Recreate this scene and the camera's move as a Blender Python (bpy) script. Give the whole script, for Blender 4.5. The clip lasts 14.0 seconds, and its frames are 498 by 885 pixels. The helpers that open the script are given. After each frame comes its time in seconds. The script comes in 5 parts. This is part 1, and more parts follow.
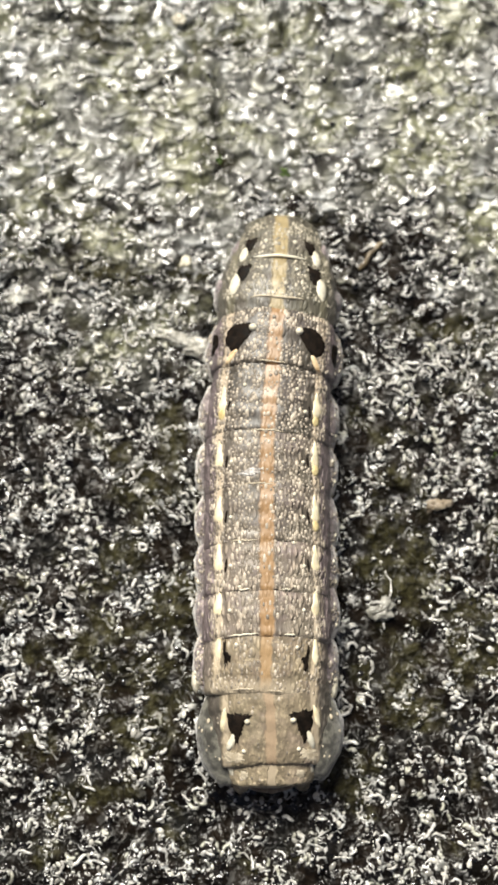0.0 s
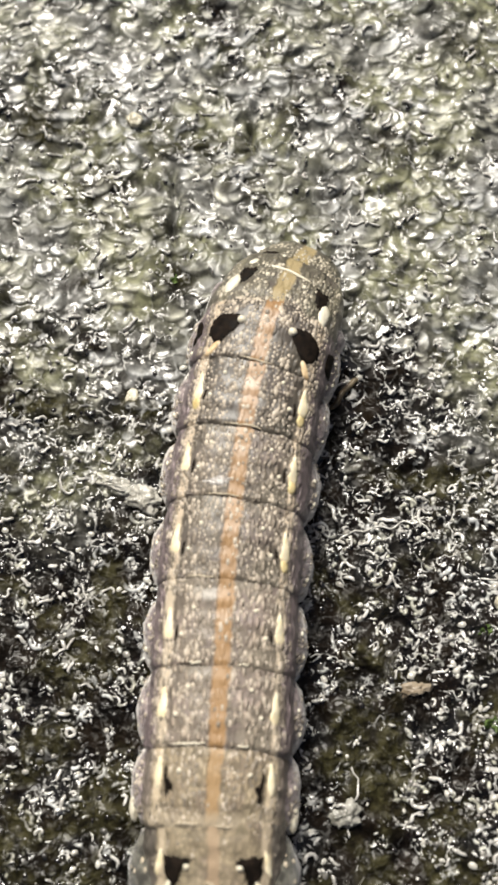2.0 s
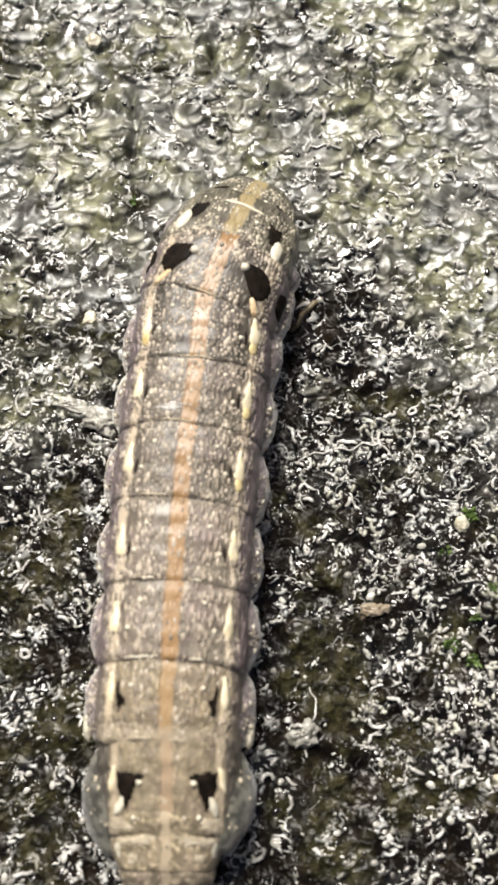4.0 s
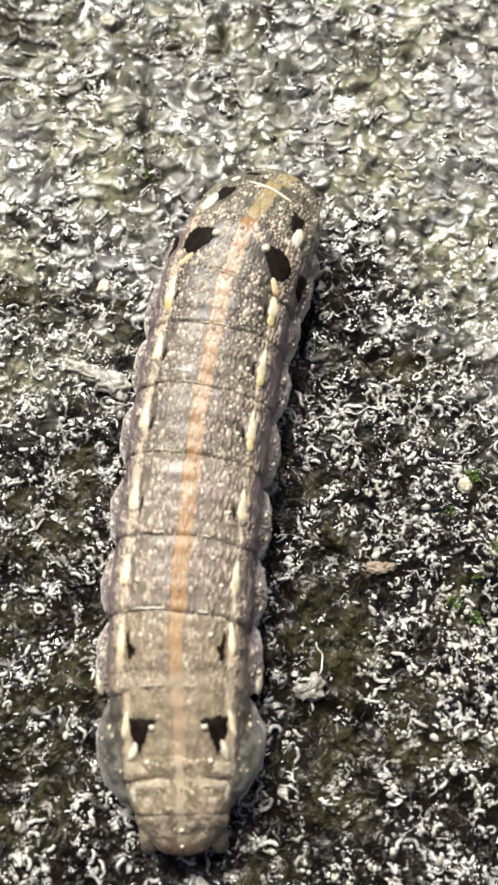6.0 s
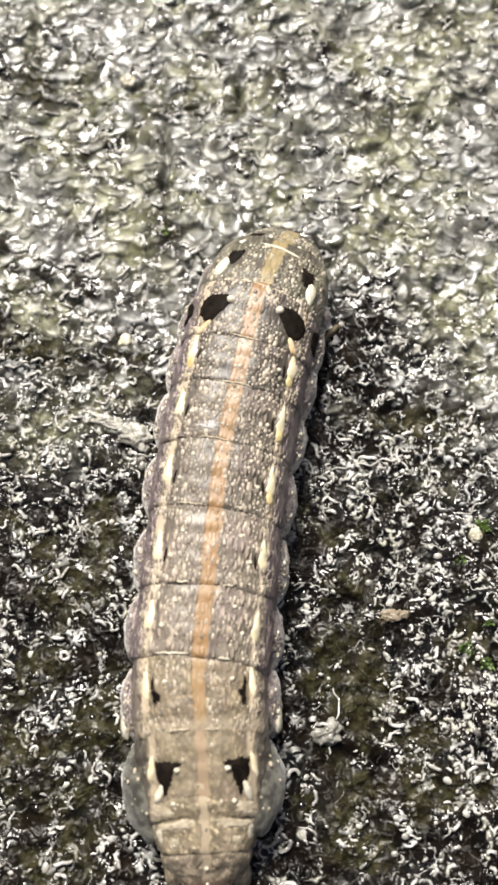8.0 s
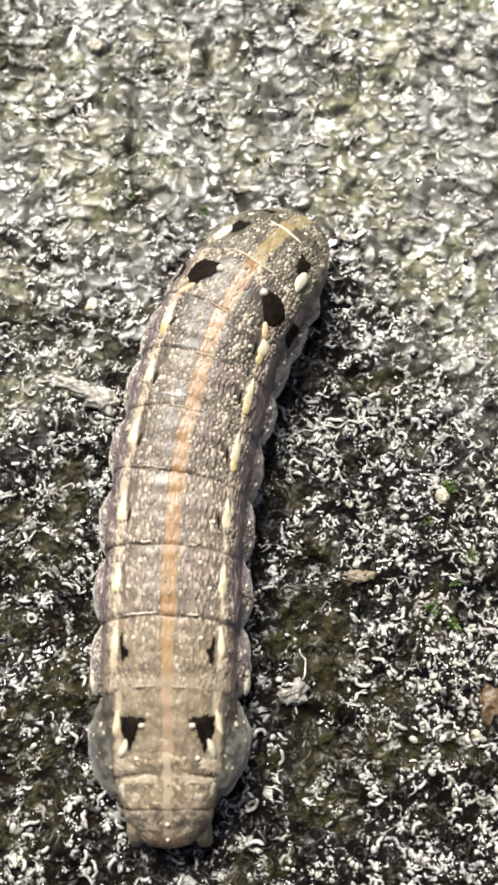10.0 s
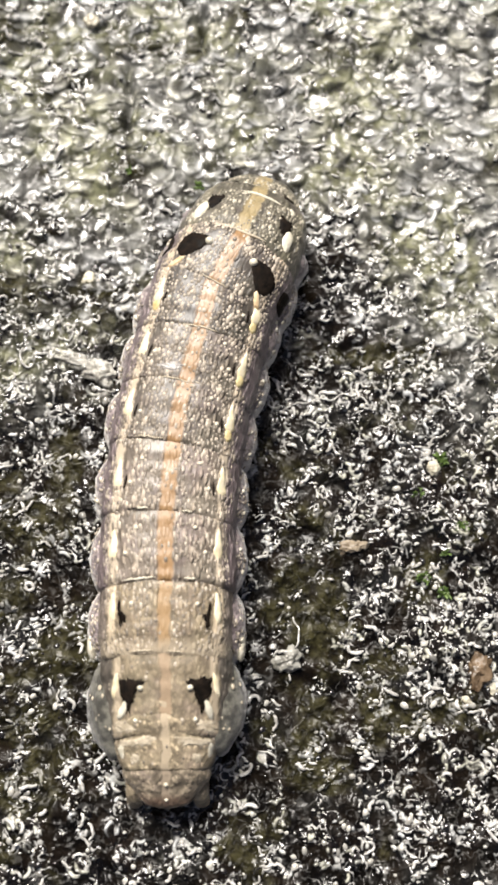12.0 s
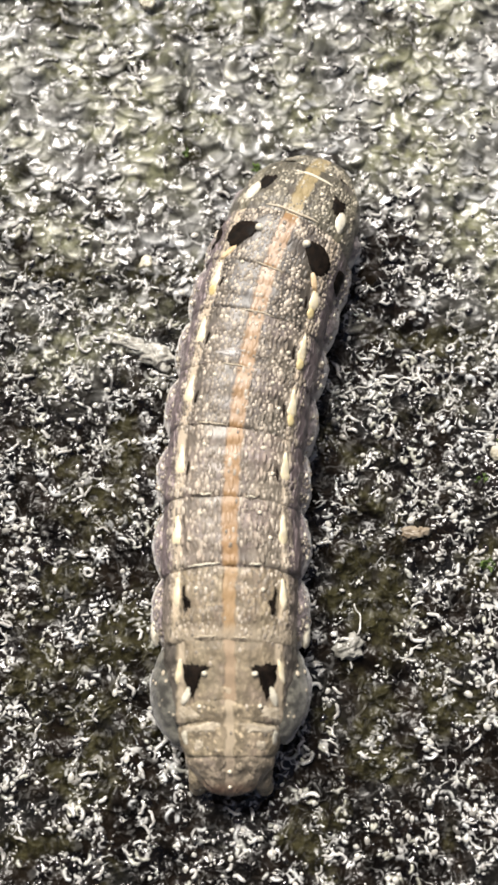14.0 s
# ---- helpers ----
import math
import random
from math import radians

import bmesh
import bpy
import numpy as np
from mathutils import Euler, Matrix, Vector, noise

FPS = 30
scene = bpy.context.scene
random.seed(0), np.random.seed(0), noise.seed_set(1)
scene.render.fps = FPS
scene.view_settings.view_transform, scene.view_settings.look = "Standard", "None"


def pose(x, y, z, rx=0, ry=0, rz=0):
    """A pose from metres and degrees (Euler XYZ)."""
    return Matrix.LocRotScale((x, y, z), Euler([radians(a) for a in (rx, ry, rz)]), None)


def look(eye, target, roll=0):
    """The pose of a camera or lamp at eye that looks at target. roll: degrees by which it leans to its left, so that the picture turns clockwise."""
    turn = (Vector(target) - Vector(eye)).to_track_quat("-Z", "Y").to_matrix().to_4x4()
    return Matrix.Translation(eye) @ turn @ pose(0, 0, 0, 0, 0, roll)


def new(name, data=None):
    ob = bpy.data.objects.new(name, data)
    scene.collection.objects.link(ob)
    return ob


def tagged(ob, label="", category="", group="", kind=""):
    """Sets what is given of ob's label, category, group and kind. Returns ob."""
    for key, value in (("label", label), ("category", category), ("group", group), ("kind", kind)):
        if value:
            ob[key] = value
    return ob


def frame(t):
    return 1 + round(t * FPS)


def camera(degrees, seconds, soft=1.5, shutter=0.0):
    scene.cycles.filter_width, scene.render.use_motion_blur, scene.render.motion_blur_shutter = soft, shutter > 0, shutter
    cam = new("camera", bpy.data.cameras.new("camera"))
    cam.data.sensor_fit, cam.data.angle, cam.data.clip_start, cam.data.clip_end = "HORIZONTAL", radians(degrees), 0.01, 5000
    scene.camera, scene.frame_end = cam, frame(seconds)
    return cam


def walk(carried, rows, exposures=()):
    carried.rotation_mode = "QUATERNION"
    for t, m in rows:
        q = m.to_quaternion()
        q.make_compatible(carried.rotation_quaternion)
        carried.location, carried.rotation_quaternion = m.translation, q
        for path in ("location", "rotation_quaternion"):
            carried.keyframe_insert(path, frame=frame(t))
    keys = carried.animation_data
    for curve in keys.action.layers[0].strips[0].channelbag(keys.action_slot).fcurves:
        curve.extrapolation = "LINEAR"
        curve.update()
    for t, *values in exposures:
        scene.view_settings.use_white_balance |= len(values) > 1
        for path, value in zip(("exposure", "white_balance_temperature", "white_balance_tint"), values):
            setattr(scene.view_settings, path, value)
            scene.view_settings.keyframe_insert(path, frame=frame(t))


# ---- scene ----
from math import cos, sin, pi, sqrt

MM = 0.001  # the place is a few centimetres across: lengths below are in millimetres

# ---- camera ----
cam = camera(24.0, 14.0, soft=3.05)
cam.data.dof.use_dof = True
cam.data.dof.focus_distance = 0.0616
cam.data.dof.aperture_fstop = 78.0

EXPOSURE = 1.58

# seconds, eye in millimetres, turn in degrees
PATH = [
    (0.0, -3.37, -18.60, 67.95, 12.21, 0.36, -1.40),
    (0.1, -2.84, -18.47, 67.18, 12.29, 0.51, -1.35),
    (0.2, -2.70, -19.46, 66.42, 12.37, 0.65, -1.30),
    (0.3, -2.06, -19.27, 65.70, 12.46, 0.77, -1.25),
    (0.4, -2.08, -18.64, 65.01, 12.54, 0.85, -1.19),
    (0.5, -1.49, -17.91, 64.38, 12.63, 0.87, -1.13),
    (0.7, -1.60, -17.28, 63.29, 12.81, 0.78, -0.99),
    (0.8, -1.86, -16.97, 62.79, 12.90, 0.71, -0.91),
    (1.0, -1.55, -14.56, 61.74, 13.05, 0.62, -0.72),
    (1.3, -1.53, -15.17, 60.10, 13.23, 0.77, -0.41),
    (1.5, -1.07, -13.54, 59.63, 13.46, 0.86, -0.26),
    (1.7, 0.12, -12.83, 59.77, 13.83, 0.71, -0.22),
    (1.8, 0.26, -12.19, 59.93, 14.02, 0.58, -0.22),
    (2.0, -0.38, -10.42, 60.36, 14.29, 0.43, -0.21),
    (2.2, -0.31, -10.15, 60.85, 14.38, 0.52, -0.13),
    (2.3, -1.00, -10.67, 61.05, 14.39, 0.60, -0.08),
    (2.5, -1.75, -10.27, 61.24, 14.40, 0.70, -0.03),
    (2.7, -0.49, -11.18, 60.99, 14.13, 0.64, -0.08),
    (2.8, -0.10, -12.82, 60.74, 13.90, 0.58, -0.12),
    (3.0, -0.14, -12.90, 60.18, 13.54, 0.47, -0.17),
    (3.2, 0.29, -13.27, 59.73, 13.44, 0.43, -0.15),
    (3.3, 0.59, -13.63, 59.57, 13.43, 0.43, -0.14),
    (3.5, 0.64, -13.16, 59.35, 13.42, 0.40, -0.13),
    (3.7, 0.43, -13.88, 59.22, 13.52, 0.11, -0.20),
    (3.8, 0.85, -13.72, 59.14, 13.60, -0.10, -0.26),
    (4.0, 0.91, -13.61, 58.84, 13.70, -0.35, -0.36),
    (4.2, 0.82, -13.90, 58.48, 13.58, 0.09, -0.33),
    (6.3, 0.75, -16.76, 60.54, 14.55, -0.18, -0.07),
    (6.5, 0.01, -15.76, 61.12, 14.57, -0.99, -0.15),
    (6.7, 0.23, -16.08, 61.09, 14.65, -1.01, -0.08),
    (6.8, -0.13, -16.19, 61.06, 14.70, -1.02, -0.04),
    (7.0, -0.64, -15.78, 60.97, 14.75, -1.03, 0.01),
    (7.2, 0.59, -16.12, 60.88, 14.74, -0.84, 0.01),
    (7.3, 0.59, -16.32, 60.84, 14.74, -0.69, 0.01),
    (7.5, -0.55, -16.00, 60.80, 14.74, -0.51, -0.01),
    (7.7, 0.39, -15.20, 61.34, 14.86, -0.60, -0.06),
    (7.8, 0.87, -14.50, 61.79, 14.96, -0.69, -0.09),
    (8.0, -1.06, -15.20, 62.32, 15.09, -0.85, -0.20),
    (8.2, -0.84, -16.94, 62.29, 15.07, -0.89, -0.36),
    (8.3, -0.45, -17.14, 62.27, 15.02, -0.89, -0.43),
    (8.5, -0.58, -16.44, 62.11, 14.74, -0.96, -0.51),
    (8.7, -0.28, -16.76, 61.70, 14.37, -1.09, -0.49),
    (10.8, 1.01, -16.10, 63.03, 14.20, -0.34, -0.60),
    (11.0, 0.84, -16.87, 63.41, 14.02, -1.47, -0.75),
    (11.2, 0.59, -17.19, 63.92, 14.04, -1.45, -0.77),
    (11.3, 1.30, -17.33, 64.16, 14.05, -1.44, -0.79),
    (11.5, 2.69, -16.96, 64.40, 14.07, -1.41, -0.81),
    (11.7, 1.50, -17.75, 64.01, 13.97, -1.41, -0.75),
    (11.8, 0.69, -18.17, 63.62, 13.87, -1.42, -0.68),
    (12.0, 0.31, -17.40, 62.79, 13.70, -1.42, -0.51),
    (12.3, -1.36, -18.58, 62.00, 13.63, -0.76, -0.16),
    (12.5, -1.66, -18.12, 61.63, 13.56, -0.41, 0.02),
    (12.7, -1.78, -17.94, 61.24, 13.38, -0.54, 0.09),
    (12.8, -2.48, -17.59, 61.07, 13.28, -0.64, 0.10),
    (13.0, -3.03, -18.12, 60.90, 13.17, -0.76, 0.10),
    (13.2, -2.14, -17.82, 61.25, 13.29, -0.62, 0.05),
    (13.3, -1.96, -17.26, 61.54, 13.39, -0.47, 0.01),
    (13.5, -1.46, -17.44, 61.89, 13.51, -0.12, -0.08),
    (13.7, -1.00, -18.00, 61.89, 13.48, 0.18, -0.12),
    (13.8, -1.14, -17.92, 61.89, 13.45, 0.31, -0.12),
    (14.0, -0.68, -17.65, 61.89, 13.37, 0.56, -0.12),
]
# seconds, stops, white balance: the picture turns slightly cooler on the way
WHITE = [(t, EXPOSURE + d, k, tint) for t, d, k, tint in (
    (0.0, 0.0, 6500, 10), (0.5, 0.04, 6500, 10), (1.5, -0.11, 6500, 11), (2.5, -0.13, 6490, 12), (4.0, -0.03, 6480, 12.6), (8.5, 0.06, 6460, 13),
    (11.0, 0.14, 6430, 14), (11.5, 0.22, 6420, 14.5), (12.0, 0.14, 6410, 14.2), (12.5, 0.02, 6400, 14.2), (14.0, 0.02, 6400, 14.2))]
walk(cam, [(t, pose(x * MM, y * MM, z * MM, rx, ry, rz)) for t, x, y, z, rx, ry, rz in PATH], exposures=WHITE)

# ---- light: a bright hazy sky, the sun veiled, ahead and to the left ----
SUN_ELEVATION, SUN_AZIMUTH = 56.0, -19.0
world = bpy.data.worlds.new("sky")
scene.world = world
world.use_nodes = True
wn = world.node_tree.nodes
sky = wn.new("ShaderNodeTexSky")
sky.sky_type = "NISHITA"
sky.sun_disc = False
sky.sun_elevation, sky.sun_rotation = radians(SUN_ELEVATION), radians(SUN_AZIMUTH)
sky.air_density, sky.dust_density, sky.ozone_density = 0.6, 6.0, 0.5
world.node_tree.links.new(sky.outputs[0], wn["Background"].inputs[0])
wn["Background"].inputs[1].default_value = 0.016

lamp = bpy.data.lights.new("sun", "SUN")
lamp.energy, lamp.angle, lamp.color = 2.0, radians(25), (1.0, 0.972, 0.872)
sun = new("sun", lamp)
to_sun = Vector((sin(radians(SUN_AZIMUTH)) * cos(radians(SUN_ELEVATION)), cos(radians(SUN_AZIMUTH)) * cos(radians(SUN_ELEVATION)), sin(radians(SUN_ELEVATION))))
sun.matrix_world = look(to_sun, (0, 0, 0))


# ---- materials ----
class Nodes:
    """A small wrapper to write node materials in a few lines."""

    def __init__(self, name, rough=0.5, spec=0.5):
        self.mat = bpy.data.materials.new(name)
        self.mat.use_nodes = True
        self.tree = self.mat.node_tree
        self.shader = self.tree.nodes["Principled BSDF"]
        self.shader.inputs["Roughness"].default_value = rough
        self.shader.inputs["Specular IOR Level"].default_value = spec
        self.place = self.tree.nodes.new("ShaderNodeTexCoord").outputs["Object"]

    def put(self, socket, value):
        if isinstance(value, bpy.types.NodeSocket):
            self.tree.links.new(value, socket)
        else:
            socket.default_value = value

    def math(self, op, a, b=0.0, clamp=False):
        n = self.tree.nodes.new("ShaderNodeMath")
        n.operation, n.use_clamp = op, clamp
        self.put(n.inputs[0], a)
        self.put(n.inputs[1], b)
        return n.outputs[0]

    def scaled(self, sx, sy, sz):
        n = self.tree.nodes.new("ShaderNodeMapping")
        n.inputs["Scale"].default_value = (sx, sy, sz)
        self.tree.links.new(self.place, n.inputs["Vector"])
        return n.outputs[0]

    def noise(self, size, detail=3.0, rough=0.55, vector=None):
        """Noise with lumps of about that many millimetres."""
        n = self.tree.nodes.new("ShaderNodeTexNoise")
        n.inputs["Scale"].default_value = 1.0 / (size * MM)
        n.inputs["Detail"].default_value, n.inputs["Roughness"].default_value = detail, rough
        self.tree.links.new(vector or self.place, n.inputs["Vector"])
        return n.outputs[0]

    def cells(self, size, vector=None):
        n = self.tree.nodes.new("ShaderNodeTexVoronoi")
        n.inputs["Scale"].default_value = 1.0 / (size * MM)
        self.tree.links.new(vector or self.place, n.inputs["Vector"])
        return n.outputs["Distance"]

    def ramp(self, value, low, high, out_low=0.0, out_high=1.0):
        n = self.tree.nodes.new("ShaderNodeMapRange")
        n.interpolation_type = "SMOOTHSTEP"
        for i, v in enumerate((value, low, high, out_low, out_high)):
            self.put(n.inputs[i], v)
        return n.outputs[0]

    def mix(self, factor, a, b):
        n = self.tree.nodes.new("ShaderNodeMix")
        n.data_type = "RGBA"
        self.put(n.inputs[0], factor)
        self.put(n.inputs[6], a if isinstance(a, bpy.types.NodeSocket) else (*a, 1))
        self.put(n.inputs[7], b if isinstance(b, bpy.types.NodeSocket) else (*b, 1))
        return n.outputs[2]

    def xyz(self):
        n = self.tree.nodes.new("ShaderNodeSeparateXYZ")
        self.tree.links.new(self.place, n.inputs[0])
        return n.outputs

    def random(self):
        return self.tree.nodes.new("ShaderNodeObjectInfo").outputs["Random"]

    def island(self):
        return self.tree.nodes.new("ShaderNodeNewGeometry").outputs["Random Per Island"]

    def bump(self, height, depth):
        n = self.tree.nodes.new("ShaderNodeBump")
        n.inputs["Strength"].default_value = 1.0
        n.inputs["Distance"].default_value = depth * MM
        self.put(n.inputs["Height"], height)
        self.tree.links.new(n.outputs[0], self.shader.inputs["Normal"])

    def set(self, **values):
        names = {"color": "Base Color", "rough": "Roughness", "coat": "Coat Weight", "coat_rough": "Coat Roughness", "spec": "Specular IOR Level", "sss": "Subsurface Weight", "sheen": "Sheen Weight"}
        for key, value in values.items():
            self.put(self.shader.inputs[names[key]], value if isinstance(value, (float, bpy.types.NodeSocket)) else (*value, 1))
        return self.mat


def ground_material():
    m = Nodes("wet_gritty_ground", 0.2, 0.5)

    def spread(name):
        n = m.tree.nodes.new("ShaderNodeAttribute")
        n.attribute_name = name
        return n.outputs["Fac"]

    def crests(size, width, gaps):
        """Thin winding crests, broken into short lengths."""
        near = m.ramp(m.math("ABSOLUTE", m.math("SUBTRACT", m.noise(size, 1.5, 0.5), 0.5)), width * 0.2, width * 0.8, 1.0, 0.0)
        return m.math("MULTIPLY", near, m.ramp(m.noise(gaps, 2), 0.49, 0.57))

    wet = spread("wet")
    algae = m.ramp(m.math("ADD", spread("algae"), m.math("MULTIPLY", m.math("SUBTRACT", m.noise(1.1, 4), 0.5), 1.2)), 0.3, 0.8)
    glare_tone = m.ramp(m.math("ADD", spread("glare_tone"), m.math("MULTIPLY", m.math("SUBTRACT", m.noise(2.6, 4), 0.5), 1.3)), 0.15, 0.9)
    fine = m.noise(0.28, 3)
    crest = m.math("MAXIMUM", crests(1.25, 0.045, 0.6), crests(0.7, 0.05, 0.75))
    c = m.mix(m.ramp(m.noise(1.6, 4), 0.35, 0.7), (0.002, 0.0014, 0.0008), (0.0125, 0.0085, 0.005))
    c = m.mix(m.ramp(m.noise(4.0, 3), 0.5, 0.68, 0.0, 0.5), c, (0.016, 0.0165, 0.0155))
    c = m.mix(m.math("MULTIPLY", algae, 0.85), c, m.mix(m.ramp(m.noise(0.6, 3), 0.35, 0.65), (0.008, 0.007, 0.0028), (0.05, 0.0455, 0.02)))
    # milky glare put into the base colour as a paler mix
    c = m.mix(m.math("MULTIPLY", glare_tone, 0.8), c, m.mix(m.ramp(m.noise(0.8, 4), 0.3, 0.7), (0.05, 0.048, 0.037), m.mix(m.ramp(m.noise(6.0, 2), 0.4, 0.58), (0.28, 0.28, 0.258), (0.265, 0.268, 0.155))))
    c = m.mix(m.math("MULTIPLY", m.ramp(fine, 0.64, 0.71, 0.0, 0.5), m.math("MULTIPLY", m.ramp(glare_tone, 0.2, 0.9, 1.0, 0.25), m.ramp(wet, 0.15, 0.6, 0.25, 1.0))), c, (0.4, 0.385, 0.34))
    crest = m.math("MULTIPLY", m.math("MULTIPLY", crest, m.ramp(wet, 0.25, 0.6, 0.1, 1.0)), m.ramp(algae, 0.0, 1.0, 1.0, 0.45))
    # the crests are whitened in the colour to stand in for wet glints
    c = m.mix(m.math("MULTIPLY", crest, m.ramp(glare_tone, 0.2, 0.9, 0.8, 0.25)), c, (0.62, 0.61, 0.58))
    # white put into the colour of curls and scale edges in place of glints
    painted_glints = m.math("MULTIPLY", m.ramp(spread("painted_glints"), 0.15, 0.8), m.math("MULTIPLY", m.ramp(m.noise(0.9, 3), 0.35, 0.6, 0.25, 0.95), m.ramp(algae, 0.0, 1.0, 1.0, 0.5)))
    c = m.mix(painted_glints, c, m.mix(m.ramp(m.noise(5.0, 2), 0.42, 0.6), (0.72, 0.73, 0.72), (0.65, 0.64, 0.53)))
    m.bump(m.math("ADD", m.math("MULTIPLY", m.noise(0.45, 2, 0.45), m.ramp(glare_tone, 0.2, 0.9, 0.6, 0.3)), m.math("MULTIPLY", crest, 0.6)), 0.04)
    rough = m.math("ADD", m.ramp(m.noise(0.8, 3), 0.35, 0.7, 0.14, 0.34), m.ramp(wet, 0.1, 0.6, 0.26, 0.0))
    return m.set(color=c, rough=rough, spec=m.ramp(glare_tone, 0.0, 1.0, 0.1, 0.5), coat=m.math("MULTIPLY", m.ramp(algae, 0.0, 1.0, 1.0, 0.5), m.math("MULTIPLY", m.ramp(wet, 0.15, 0.6, 0.22, 1.0), m.ramp(glare_tone, 0.2, 0.9, 1.0, 0.6))), coat_rough=m.ramp(glare_tone, 0.1, 0.9, 0.06, 0.3))


def skin_material(name, back, middle, line, side, stripe=0.27, contrast=1.0, edge=2.76, bead=0.3, long=0.5, beaded=1.0, mottle=0.0, end=None, coat=0.5):
    """Caterpillar skin: a middle stripe, a pale line to each side of the back, darker flanks, streaks along the body."""
    m = Nodes(name, 0.42, 0.45)
    x, y, z = m.xyz()
    warp = m.math("MULTIPLY", m.math("SUBTRACT", m.noise(0.7, 3), 0.5), 0.45 * MM)
    across = m.math("ABSOLUTE", m.math("ADD", x, warp))
    streaks = m.noise(0.35, 3, 0.6, m.scaled(1.0, 0.22, 1.0))
    blotch = m.noise(1.6, 3)
    beads = m.ramp(m.cells(bead, m.scaled(1.0, long, 1.0)), 0.22, 0.55, 1.0, 0.0)
    fade = m.math("MULTIPLY", beads, m.ramp(m.noise(0.9, 3), 0.3, 0.6, 0.45, 1.0))
    c = m.mix(m.ramp(streaks, 0.35, 0.68), [v * (1 - 0.5 * contrast) for v in back], [v * (1 + 0.4 * contrast) for v in back])
    c = m.mix(m.math("MULTIPLY", m.math("SUBTRACT", 1.0, beads), 0.75 * beaded), c, [v * 0.33 for v in back])
    c = m.mix(m.math("MULTIPLY", fade, 0.5 * beaded), c, [min(0.8, v * 1.75) for v in back])
    c = m.mix(m.ramp(blotch, 0.45, 0.7, 0.0, 0.4), c, (back[0] * 1.05, back[1] * 0.98, back[2] * 1.25))
    c = m.mix(m.ramp(m.noise(2.3, 3), 0.46, 0.62, 0.0, 0.55), c, (back[0] * 0.8, back[1] * 0.85, back[2] * 0.82))
    if mottle:
        c = m.mix(m.ramp(m.noise(0.55, 4, 0.65), 0.44, 0.62, 0.0, mottle), c, [v * 0.42 for v in back])
        c = m.mix(m.ramp(m.noise(0.24, 3), 0.56, 0.68, 0.0, mottle), c, [min(0.8, v * 1.7) for v in back])
    dark_side = m.mix(m.math("MULTIPLY", m.ramp(m.noise(0.5, 4), 0.35, 0.7), m.math("ADD", m.math("MULTIPLY", beads, 0.7), 0.3)), [v * 0.55 for v in side], [v * 1.9 for v in side])
    c = m.mix(m.ramp(across, (edge + 0.02) * MM, (edge + 0.2) * MM), c, dark_side)
    on_line = m.math("MULTIPLY", m.ramp(across, (edge - 0.42) * MM, (edge - 0.3) * MM), m.ramp(across, (edge - 0.02) * MM, (edge + 0.1) * MM, 1.0, 0.0))
    on_line = m.math("MULTIPLY", on_line, m.ramp(z, 3.3 * MM, 3.8 * MM))
    c = m.mix(m.math("MULTIPLY", on_line, 0.85), c, line)
    on_middle = m.ramp(across, stripe * 0.75 * MM, stripe * 1.2 * MM, 1.0, 0.0)
    c = m.mix(m.math("MULTIPLY", on_middle, m.ramp(m.noise(0.6, 3), 0.25, 0.6, 0.8, 1.0)), c, middle)
    if end:
        c = m.mix(m.math("MULTIPLY", m.ramp(m.math("ADD", y, m.math("MULTIPLY", warp, 1.5)), end[0] * MM, end[1] * MM, 1.0, 0.0), 0.85), c, end[2])
    grain = m.math("ADD", m.math("MULTIPLY", streaks, 0.5), m.math("MULTIPLY", beads, 0.45 * beaded))
    m.bump(m.math("MULTIPLY", grain, m.math("SUBTRACT", 1.0, m.math("MULTIPLY", on_middle, 0.65))), 0.1 + 0.14 * contrast)
    return m.set(color=c, rough=m.ramp(m.noise(0.6, 2), 0.3, 0.7, 0.34, 0.55), coat=coat, coat_rough=0.36)


def plain_material(name, a, b, size=0.4, rough=0.4, bump=0.03, spec=0.5):
    m = Nodes(name, rough, spec)
    c = m.mix(m.ramp(m.noise(size, 3), 0.3, 0.7), a, b)
    m.bump(m.noise(size * 0.5, 3), bump)
    return m.set(color=c, rough=m.ramp(m.noise(size * 2, 2), 0.3, 0.7, rough * 0.8, min(1.0, rough * 1.3)))


def granule_material(name, dark, light):
    m = Nodes(name, 0.4, 0.5)
    r = m.island()
    c = m.mix(m.ramp(r, 0.2, 0.9), dark, light)
    m.bump(m.noise(0.1, 2), 0.01)
    return m.set(color=c)


def fold_material(name, dark, light, size, depth, rough, rim_top=3.05):
    """Flank folds: dusky, with a pale rim low down."""
    m = Nodes(name, rough, 0.5)
    x, y, z = m.xyz()
    rim = m.math("MULTIPLY", m.ramp(z, 1.5 * MM, 1.75 * MM), m.ramp(z, (rim_top - 0.15) * MM, (rim_top + 0.15) * MM, 1.0, 0.0))
    c = m.mix(m.ramp(m.noise(size, 4), 0.38, 0.66), dark, light)
    c = m.mix(m.math("MULTIPLY", rim, m.ramp(m.noise(0.5, 3), 0.4, 0.6, 0.7, 1.0)), c, (0.85, 0.8, 0.73))
    m.bump(m.noise(0.3, 4), depth)
    return m.set(color=c, sheen=0.35)


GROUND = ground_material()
SKIN = skin_material("caterpillar_skin", (0.342, 0.28, 0.218), (0.335, 0.198, 0.086), (0.67, 0.56, 0.42), (0.262, 0.205, 0.205), 0.4, bead=0.25, long=0.38, beaded=0.95)
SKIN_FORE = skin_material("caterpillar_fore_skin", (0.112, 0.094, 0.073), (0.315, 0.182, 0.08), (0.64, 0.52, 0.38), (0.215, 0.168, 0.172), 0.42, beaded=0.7)
